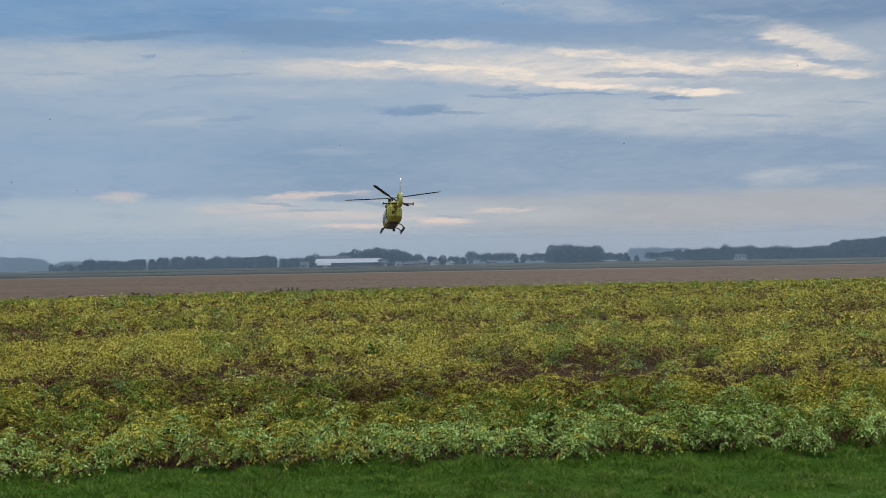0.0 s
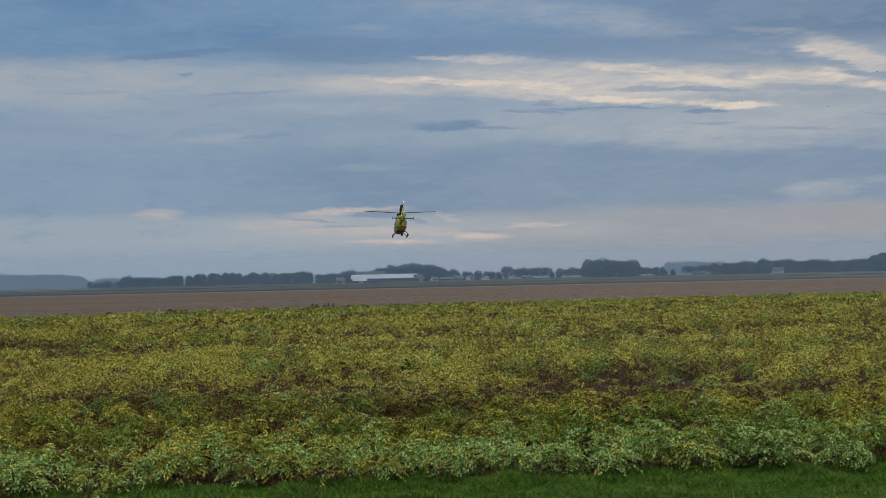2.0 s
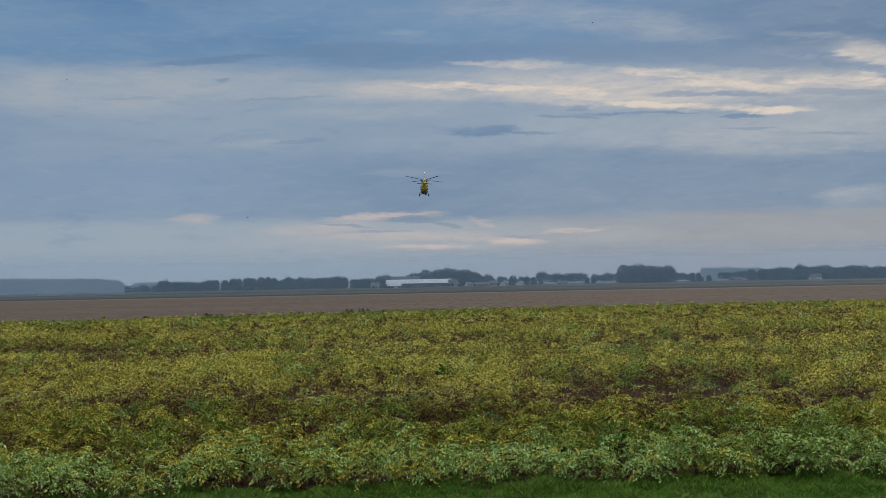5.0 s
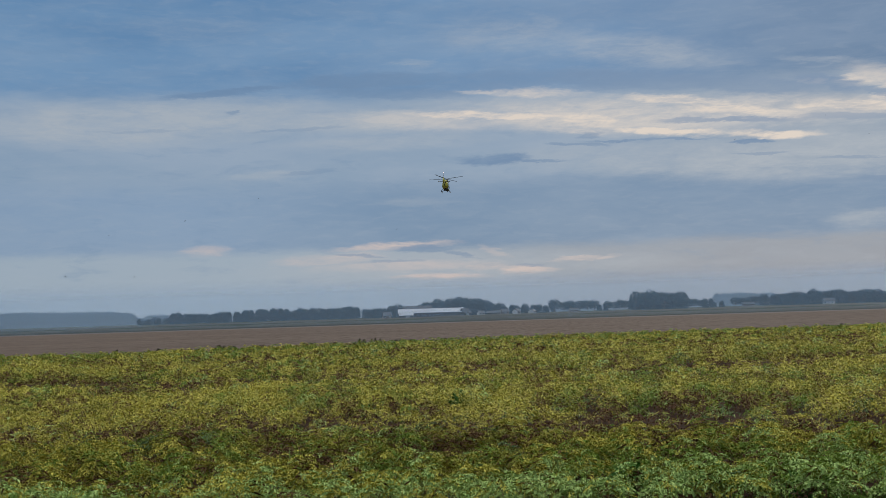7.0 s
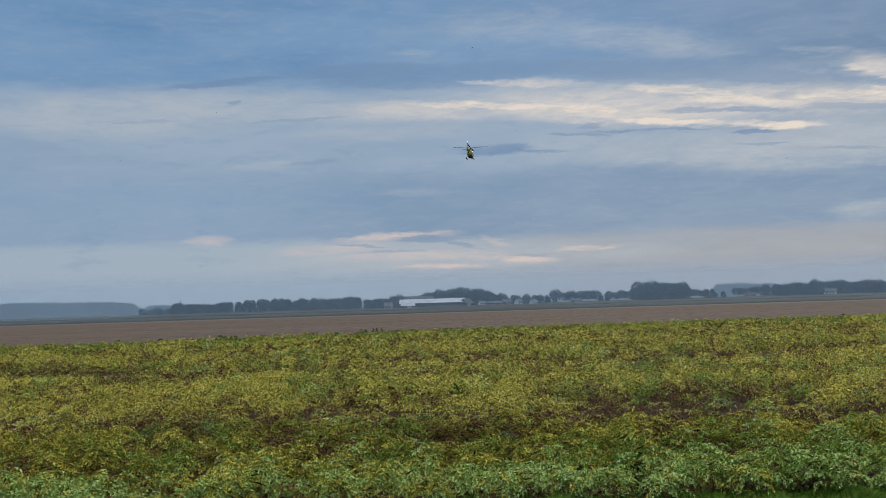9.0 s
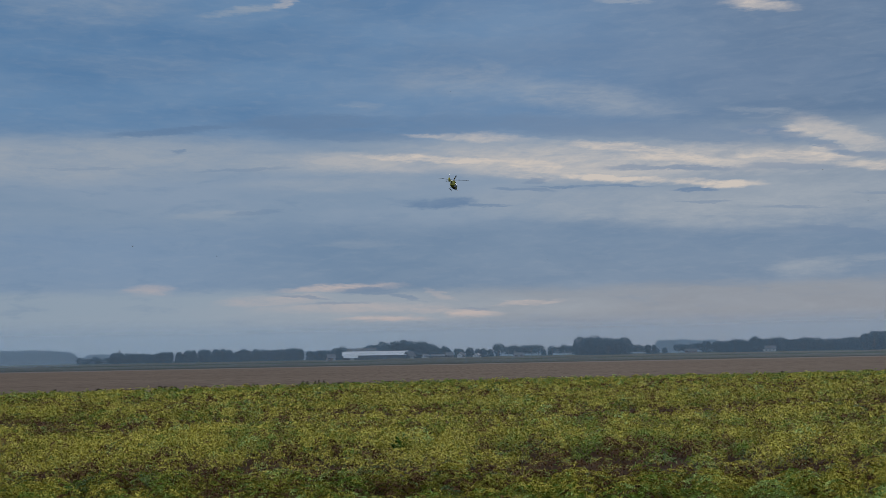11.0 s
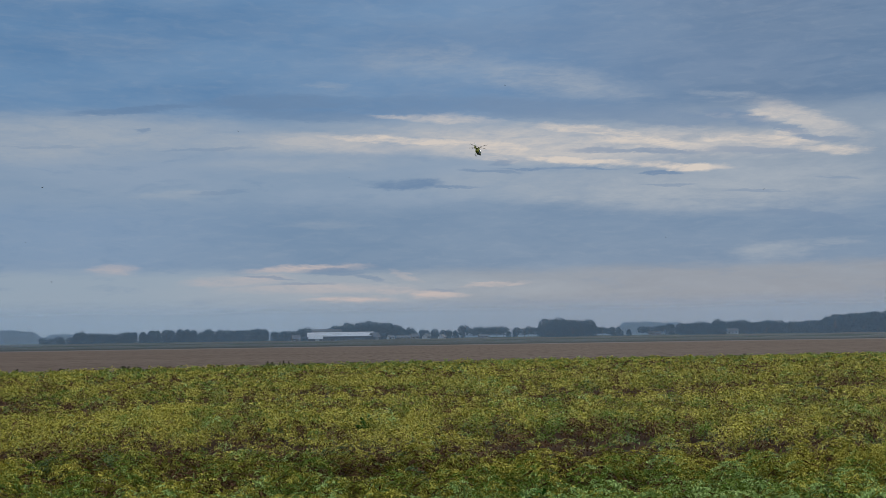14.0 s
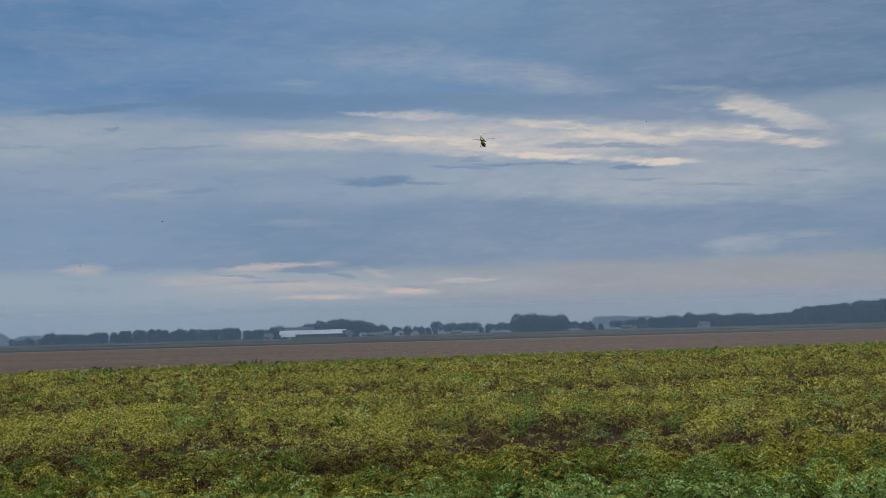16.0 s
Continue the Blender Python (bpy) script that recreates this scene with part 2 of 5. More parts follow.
    base = wmix(ragged(sums["dark"], 0.5), base, (0.150, 0.262, 0.43))
    # the deck of cloud is brightest overhead
    base = wmix(wspan(el, 18, 60), base, (1.75, 1.78, 1.82))
    bg_sky, bg_cloud, both = wn("ShaderNodeBackground"), wn("ShaderNodeBackground"), wn("ShaderNodeMixShader")
    wire(sky.outputs[0], bg_sky.inputs[0])
    bg_sky.inputs[1].default_value = 0.06
    wire(base, bg_cloud.inputs[0])
    bg_cloud.inputs[1].default_value = 1.0
    both.inputs[0].default_value = 0.93
    wire(bg_sky.outputs[0], both.inputs[1]), wire(bg_cloud.outputs[0], both.inputs[2])
    out = wn("ShaderNodeOutputWorld")
    wire(both.outputs[0], out.inputs[0])


build_sky()
sun_data = bpy.data.lights.new("sun", "SUN")
sun_data.energy, sun_data.angle, sun_data.color = 0.9, radians(25), (1.0, 0.93, 0.84)
sun = new("sun", sun_data)
sun.matrix_world = look((0, 0, 60), (-60 * math.sin(radians(SUN_AZ)) / math.tan(radians(SUN_EL)), -60 * math.cos(radians(SUN_AZ)) / math.tan(radians(SUN_EL)), 0))


# ---- materials ----
def material(name, dark, light, rough=0.6, metal=0.0, scale=8.0, fine=60.0, bump=0.0, island=0.0, coat=0.0, thin=0.0, gloss=0.5):
    """Two tones mixed by coarse and fine noise in metres; island varies joined pieces one by one."""
    m = bpy.data.materials.new(name)
    m.use_nodes = True
    t = m.node_tree
    b = t.nodes["Principled BSDF"]
    co = t.nodes.new("ShaderNodeTexCoord")
    a, f = t.nodes.new("ShaderNodeTexNoise"), t.nodes.new("ShaderNodeTexNoise")
    for n, s, d in ((a, scale, 3), (f, fine, 2)):
        t.links.new(co.outputs["Object"], n.inputs["Vector"])
        n.inputs["Scale"].default_value, n.inputs["Detail"].default_value = s, d
    add = t.nodes.new("ShaderNodeMath")
    add.operation = "MULTIPLY_ADD"
    t.links.new(f.outputs[0], add.inputs[0])
    add.inputs[1].default_value = 0.45
    t.links.new(a.outputs[0], add.inputs[2])
    span = t.nodes.new("ShaderNodeMapRange")
    t.links.new(add.outputs[0], span.inputs[0])
    span.inputs[1].default_value, span.inputs[2].default_value = 0.5, 0.95
    fac = span.outputs[0]
    if island:
        g = t.nodes.new("ShaderNodeNewGeometry")
        mixv = t.nodes.new("ShaderNodeMix")
        mixv.inputs[0].default_value = island
        t.links.new(fac, mixv.inputs[2])
        t.links.new(g.outputs["Random Per Island"], mixv.inputs[3])
        fac = mixv.outputs[0]
    mix = t.nodes.new("ShaderNodeMix")
    mix.data_type = "RGBA"
    t.links.new(fac, mix.inputs[0])
    mix.inputs[6].default_value, mix.inputs[7].default_value = (*dark, 1), (*light, 1)
    t.links.new(mix.outputs[2], b.inputs["Base Color"])
    b.inputs["Roughness"].default_value, b.inputs["Metallic"].default_value = rough, metal
    b.inputs["Coat Weight"].default_value = coat
    b.inputs["Specular IOR Level"].default_value = gloss
    if thin:                             # light passes through a leaf
        tr, both = t.nodes.new("ShaderNodeBsdfTranslucent"), t.nodes.new("ShaderNodeMixShader")
        t.links.new(mix.outputs[2], tr.inputs[0])
        both.inputs[0].default_value = thin
        t.links.new(b.outputs[0], both.inputs[1])
        t.links.new(tr.outputs[0], both.inputs[2])
        t.links.new(both.outputs[0], t.nodes["Material Output"].inputs[0])
    if bump:
        bm = t.nodes.new("ShaderNodeBump")
        bm.inputs["Strength"].default_value, bm.inputs["Distance"].default_value = 0.6, bump
        t.links.new(f.outputs[0], bm.inputs["Height"])
        t.links.new(bm.outputs[0], b.inputs["Normal"])
    return m


def glow(name, colour, strength):
    m = bpy.data.materials.new(name)
    m.use_nodes = True
    b = m.node_tree.nodes["Principled BSDF"]
    b.inputs["Base Color"].default_value = (*colour, 1)
    b.inputs["Emission Color"].default_value = (*colour, 1)
    b.inputs["Emission Strength"].default_value = strength
    return m


LEAF_GREEN = material("leaf_green", (0.068, 0.120, 0.013), (0.27, 0.36, 0.060), 0.55, scale=1.8, fine=14, island=0.6, thin=0.06, gloss=0.06)
LEAF_PALE = material("leaf_pale", (0.13, 0.23, 0.052), (0.58, 0.71, 0.235), 0.5, scale=1.8, fine=14, island=0.7, thin=0.06, gloss=0.04)
LEAF_YELLOW = material("leaf_yellow", (0.20, 0.18, 0.016), (0.72, 0.63, 0.12), 0.55, scale=1.8, fine=14, island=0.6, thin=0.06, gloss=0.05)
LEAF_OLIVE = material("leaf_olive", (0.10, 0.11, 0.013), (0.42, 0.40, 0.065), 0.55, scale=1.8, fine=14, island=0.6, thin=0.06, gloss=0.05)
# withered leaf; its dark tone also paints shade between the plants
LEAF_BROWN = material("leaf_brown", (0.036, 0.019, 0.010), (0.23, 0.130, 0.066), 0.8, scale=1.8, fine=14, island=0.6, thin=0.06, gloss=0.03)
LEAF_DULL = material("leaf_dull", (0.060, 0.095, 0.035), (0.18, 0.24, 0.095), 0.6, scale=1.8, fine=14, island=0.6, thin=0.06, gloss=0.05)
WEED = material("weed_leaf", (0.025, 0.075, 0.012), (0.09, 0.19, 0.03), 0.55, scale=1.5, island=0.8, thin=0.1, gloss=0.08)
GRASS = material("grass_blade", (0.032, 0.088, 0.008), (0.17, 0.27, 0.034), 0.55, scale=2.4, fine=9, island=0.35, thin=0.15, gloss=0.08)
GRASS_DRY = material("grass_dry", (0.18, 0.16, 0.06), (0.36, 0.31, 0.15), 0.6, scale=1.5, island=0.6, thin=0.2, gloss=0.2)
# the blue haze of distance is mixed into these leaf tones
HAZED_LEAF = material("hazed_leaf", (0.011, 0.045, 0.074), (0.030, 0.083, 0.122), 0.7, scale=0.15, fine=1.5, island=0.5, thin=0.25, gloss=0.1)
DOCK = material("dock_seed", (0.070, 0.062, 0.045), (0.13, 0.112, 0.078), 0.85, scale=1.5, island=0.5, gloss=0.05)
BARK = material("bark", (0.06, 0.05, 0.04), (0.13, 0.11, 0.09), 0.85, scale=2, fine=14, bump=0.03)
PAINT = material("yellow_paint", (0.38, 0.36, 0.04), (0.48, 0.45, 0.06), 0.42, scale=1.5, fine=25, coat=0.12)
BLADE = material("blade_grey", (0.012, 0.013, 0.015), (0.03, 0.031, 0.034), 0.6, scale=2)
DARK = material("dark_metal", (0.035, 0.035, 0.04), (0.08, 0.08, 0.085), 0.5, 0.3, scale=4)
BLUE = material("blue_paint", (0.02, 0.04, 0.12), (0.03, 0.06, 0.18), 0.3, scale=2)
WHITE = material("white_paint", (0.62, 0.63, 0.64), (0.80, 0.80, 0.80), 0.4, scale=2)
TINT = material("tinted_glass", (0.015, 0.018, 0.02), (0.03, 0.035, 0.04), 0.06, scale=1)
STEEL = material("brushed_steel", (0.32, 0.31, 0.30), (0.5, 0.49, 0.47), 0.35, 0.9, scale=5)
ROOF_METAL = material("roof_sheet", (0.27, 0.30, 0.33), (0.40, 0.42, 0.45), 0.5, 0.0, scale=0.15, fine=2)
BARN_WALL = material("barn_wall", (0.014, 0.018, 0.026), (0.034, 0.040, 0.052), 0.7, scale=0.2, fine=3)
BRICK = material("far_brick", (0.12, 0.09, 0.08), (0.20, 0.155, 0.135), 0.8, scale=0.4, fine=4)
ROOF_TILE = material("far_roof_slate", (0.030, 0.038, 0.05), (0.055, 0.066, 0.082), 0.7, scale=0.4, fine=4)
RENDER_WHITE = material("white_wall", (0.42, 0.43, 0.44), (0.6, 0.6, 0.59), 0.7, scale=0.3, fine=3)


# ---- mesh helpers ----
def part(name, bm, mat, parent, label=""):
    """Links a bmesh as one mesh object under a thing or a part."""
    me = bpy.data.meshes.new(name)
    bm.to_mesh(me)
    bm.free()
    me.materials.append(mat)
    ob = new(name, me)
    ob.parent = parent
    if label:
        tagged(ob, label)
    return ob


def smooth(ob):
    for p in ob.data.polygons:
        p.use_smooth = True
    return ob


def joined(name, verts, faces, mats, slots=None):
    """One mesh object from numpy arrays of corners and equal-sized faces."""
    me = bpy.data.meshes.new(name)
    n, k = faces.shape
    me.vertices.add(len(verts))
    me.vertices.foreach_set("co", np.ascontiguousarray(verts, np.float32).ravel())
    me.loops.add(n * k)
    me.loops.foreach_set("vertex_index", np.ascontiguousarray(faces, np.int32).ravel())
    me.polygons.add(n)
    me.polygons.foreach_set("loop_start", np.arange(0, n * k, k, dtype=np.int32))
    if slots is not None:
        me.polygons.foreach_set("material_index", slots.astype(np.int32))
    for m in mats:
        me.materials.append(m)
    me.update(calc_edges=True)
    return new(name, me)


def box(bm, x0, x1, y0, y1, z0, z1, m=None):
    made = bmesh.ops.create_cube(bm, size=1)["verts"]
    bmesh.ops.transform(bm, verts=made, matrix=Matrix.Translation(((x0 + x1) / 2, (y0 + y1) / 2, (z0 + z1) / 2)) @ Matrix.Diagonal((x1 - x0, y1 - y0, z1 - z0, 1)))
    if m is not None:
        bmesh.ops.transform(bm, verts=made, matrix=m)
    return made


def tube(bm, points, radii, sides=10, squash=1.0, caps=True):
    """A tube through points, with a radius at each (or a pair: half width, half height)."""
    pts = [Vector(p) for p in points]
    rings = []
    for i, p in enumerate(pts):
        d = (pts[min(i + 1, len(pts) - 1)] - pts[max(i - 1, 0)]).normalized()
        side = d.cross(Vector((0, 0, 1)))
        side = side.normalized() if side.length > 0.05 else Vector((1, 0, 0))
        up = side.cross(d)
        r = radii[i] if isinstance(radii, (list, tuple)) else radii
        rx, rz = r if isinstance(r, tuple) else (r, r * squash)
        rings.append([bm.verts.new(p + side * rx * math.cos(2 * math.pi * k / sides) + up * rz * math.sin(2 * math.pi * k / sides)) for k in range(sides)])
    for a, b in zip(rings, rings[1:]):
        for k in range(sides):
            bm.faces.new((a[k], a[(k + 1) % sides], b[(k + 1) % sides], b[k]))
    if caps:
        bm.faces.new(rings[0][::-1])
        bm.faces.new(rings[-1])
    bmesh.ops.recalc_face_normals(bm, faces=bm.faces)


def at(bearing, distance):
    """A place on the ground, by its bearing from the viewer (degrees to the right) and its distance."""
    return distance * math.sin(radians(bearing)), distance * math.cos(radians(bearing))


# ---- the ground ----
def front_edge(x):
    return 13.1 + 0.14 * x              # where the crop begins


def far_edge(x):
    return 92.5 + (0.5 if x < 0 else 0.18) * x     # where the crop ends


FAR_MOST = 100.0


def ground_material():
    m = bpy.data.materials.new("polder_ground")
    m.use_nodes = True
    t = m.node_tree
    b = t.nodes["Principled BSDF"]
    b.inputs["Roughness"].default_value = 0.95
    b.inputs["Specular IOR Level"].default_value = 0.04
    co = t.nodes.new("ShaderNodeTexCoord")
    sep = t.nodes.new("ShaderNodeSeparateXYZ")
    t.links.new(co.outputs["Object"], sep.inputs[0])

    def node_noise(scale, detail, vec=None):
        n = t.nodes.new("ShaderNodeTexNoise")
        t.links.new(vec or co.outputs["Object"], n.inputs["Vector"])
        n.inputs["Scale"].default_value, n.inputs["Detail"].default_value = scale, detail
        return n.outputs[0]

    def calc(op, a, c):
        n = t.nodes.new("ShaderNodeMath")
        n.operation = op
        for s, v in zip(n.inputs, (a, c)):
            if isinstance(v, (int, float)):
                s.default_value = v
            else:
                t.links.new(v, s)
        return n.outputs[0]

    def span(v, lo, hi):
        n = t.nodes.new("ShaderNodeMapRange")
        t.links.new(v, n.inputs[0])
        n.inputs[1].default_value, n.inputs[2].default_value = lo, hi
        return n.outputs[0]

    def blend(fac, a, c):
        n = t.nodes.new("ShaderNodeMix")
        n.data_type = "RGBA"
        t.links.new(fac, n.inputs[0])
        for s, v in ((n.inputs[6], a), (n.inputs[7], c)):
            if isinstance(v, tuple):
                s.default_value = (*v, 1)
            else:
                t.links.new(v, s)
        return n.outputs[2]

    across = t.nodes.new("ShaderNodeMapping")
    t.links.new(co.outputs["Object"], across.inputs[0])
    across.inputs[3].default_value = (0.25, 1.0, 1.0)
    fine, mid, wide = node_noise(14, 4), node_noise(0.9, 4), node_noise(0.05, 3, across.outputs[0])
    x, y = sep.outputs[0], sep.outputs[1]
    edge = calc("SUBTRACT", y, calc("MULTIPLY", x, 0.14))
    verge = blend(span(mid, 0.35, 0.7), (0.022, 0.06, 0.005), (0.05, 0.10, 0.012))
    worn = blend(span(fine, 0.3, 0.7), (0.13, 0.105, 0.075), (0.24, 0.20, 0.15))
    verge = blend(span(calc("ADD", mid, calc("MULTIPLY", calc("SUBTRACT", 10.7, edge), 0.35)), 0.66, 0.85), verge, worn)
    soil = blend(span(fine, 0.3, 0.7), (0.024, 0.013, 0.007), (0.064, 0.036, 0.020))
    stubble = blend(span(wide, 0.3, 0.7), (0.094, 0.069, 0.052), (0.130, 0.096, 0.073))
    stubble = blend(span(node_noise(0.5, 5, across.outputs[0]), 0.35, 0.75), stubble, (0.130, 0.098, 0.075))
    along = t.nodes.new("ShaderNodeMapping")
    t.links.new(co.outputs["Object"], along.inputs[0])
    along.inputs[3].default_value = (1.4, 0.14, 1.0)
    speck = node_noise(1.0, 4, along.outputs[0])
    stubble = blend(span(speck, 0.52, 0.72), stubble, (0.072, 0.052, 0.039))
    stubble = blend(span(speck, 0.46, 0.26), stubble, (0.142, 0.108, 0.084))
    pale = blend(span(wide, 0.3, 0.7), (0.125, 0.108, 0.102), (0.155, 0.135, 0.128))
    bank = blend(span(wide, 0.35, 0.65), (0.016, 0.022, 0.017), (0.028, 0.034, 0.024))
    meadow = blend(span(wide, 0.35, 0.65), (0.020, 0.034, 0.028), (0.032, 0.046, 0.034))
    far = blend(span(wide, 0.35, 0.65), (0.030, 0.042, 0.032), (0.045, 0.056, 0.040))
    colour = blend(span(edge, 13.6, 13.9), verge, soil)
    beyond = calc("SUBTRACT", y, calc("ADD", calc("MULTIPLY", calc("MINIMUM", x, 0.0), 0.5), calc("MULTIPLY", calc("MAXIMUM", x, 0.0), 0.18)))
    colour = blend(span(beyond, 92.0, 93.5), colour, stubble)
    colour = blend(span(y, 285, 300), colour, pale)
    colour = blend(span(y, 318, 322), colour, bank)
    colour = blend(span(y, 440, 470), colour, meadow)
    colour = blend(span(y, 620, 640), colour, bank)
    colour = blend(span(y, 700, 760), colour, far)
    t.links.new(colour, b.inputs["Base Color"])
    bump = t.nodes.new("ShaderNodeBump")
    bump.inputs["Strength"].default_value, bump.inputs["Distance"].default_value = 0.7, 0.05
    t.links.new(fine, bump.inputs["Height"])
    t.links.new(bump.outputs[0], b.inputs["Normal"])
    return m


def build_ground():
    """One sheet to the horizon, finer near the viewer, with the ridges of the crop in it."""
    ys = np.concatenate([np.linspace(-4500, -20, 12), np.arange(-10, 30, 0.5), np.geomspace(30, 4500, 60)])
    xs = np.concatenate([-np.geomspace(4500, 30, 26), np.arange(-28, 28.1, 0.7), np.geomspace(30, 4500, 26)])
    gx, gy = np.meshgrid(xs, ys)
    gz = np.array([0.02 * noise.noise((a * 0.35, b * 0.35, 0)) if abs(a) < 29 and -11 < b < 31 else 0.0 for a, b in zip(gx.ravel(), gy.ravel())])
    verts = np.stack([gx.ravel(), gy.ravel(), gz], 1)
    nx, ny = len(xs), len(ys)
    i = (np.arange(ny - 1)[:, None] * nx + np.arange(nx - 1)).ravel()
    ob = joined("ground", verts, np.stack([i, i + 1, i + nx + 1, i + nx], 1), [ground_material()])
    tagged(ob, "flat polder ground of grass verge, dark soil, brown stubble field and far meadows", "ground", kind="structure")


build_ground()


# ---- the dike and ditch banks across the far fields ----
def build_bank(name, x0, y0, x1, y1, width, height, mat, label):
    rng = np.random.default_rng(5)
    n = 120
    t = np.linspace(0, 1, n)
    prof_w, prof_h = np.array([-1, -0.45, 0.45, 1]) * width / 2, np.array([-0.05, 1, 1, -0.05]) * height
    d = np.array([x1 - x0, y1 - y0])
    side = np.array([-d[1], d[0]]) / np.hypot(*d)
    verts = []
    for k in t:
        lift = 1 + 0.25 * rng.standard_normal()
        for w, h in zip(prof_w, prof_h):
            verts.append((x0 + d[0] * k + side[0] * w, y0 + d[1] * k + side[1] * w, h * (lift if h > 0 else 1)))
    i = (np.arange(n - 1)[:, None] * 4 + np.arange(3)).ravel()
    ob = joined(name, np.array(verts), np.stack([i, i + 1, i + 5, i + 4], 1), [mat])
    tagged(ob, label, "bank", kind="structure")


BANK = material("bank_grass", (0.014, 0.019, 0.015), (0.026, 0.032, 0.024), 0.9, scale=0.05, fine=0.8)
build_bank("ditch_bank", -420, 400, 420, 345, 9, 0.7, BANK, "low dark overgrown ditch bank across the fields")
build_bank("meadow_bank", -700, 690, 700, 640, 14, 0.8, BANK, "long low grassy bank in front of the farm")


# ---- the potato crop ----
def leaves(px, py, pz, size, rng, flat=0.5, facing=None, droop=None, slim=0.30, plain=False):
    """Folded four-cornered leaves at the given places, as arrays of corners and triangles."""
    n = len(px)
    a = rng.uniform(0, 2 * math.pi, n) if facing is None else facing + rng.normal(0, 0.8, n)
    droop = rng.normal(0.15, flat, n) if droop is None else droop + rng.normal(0, flat, n)
    tilt = rng.normal(0, flat, n)
    d = np.stack([np.cos(a) * np.cos(droop), np.sin(a) * np.cos(droop), -np.sin(droop)], 1)
    s = np.stack([-np.sin(a) * np.cos(tilt), np.cos(a) * np.cos(tilt), np.sin(tilt)], 1)
    up = np.cross(d, s)
    p = np.stack([px, py, pz], 1)
    size = size[:, None]
    w = size * (slim[:, None] if isinstance(slim, np.ndarray) else slim) * rng.uniform(0.8, 1.2, n)[:, None]
    base, tip = p - d * size * 0.5, p + d * size * 0.5 - up * size * 0.14
    left, right = p + s * w + up * w * 0.5, p - s * w + up * w * 0.5
    if plain:                            # far leaves: one triangle each
        return np.stack([base + s * w, base - s * w, tip], 1).reshape(-1, 3), np.arange(3 * n).reshape(n, 3)
    verts = np.stack([base, right, tip, left], 1).reshape(-1, 3)
    i = np.arange(n) * 4
    faces = np.stack([np.stack([i, i + 1, i + 2], 1), np.stack([i, i + 2, i + 3], 1)], 1).reshape(-1, 3)
    return verts, faces


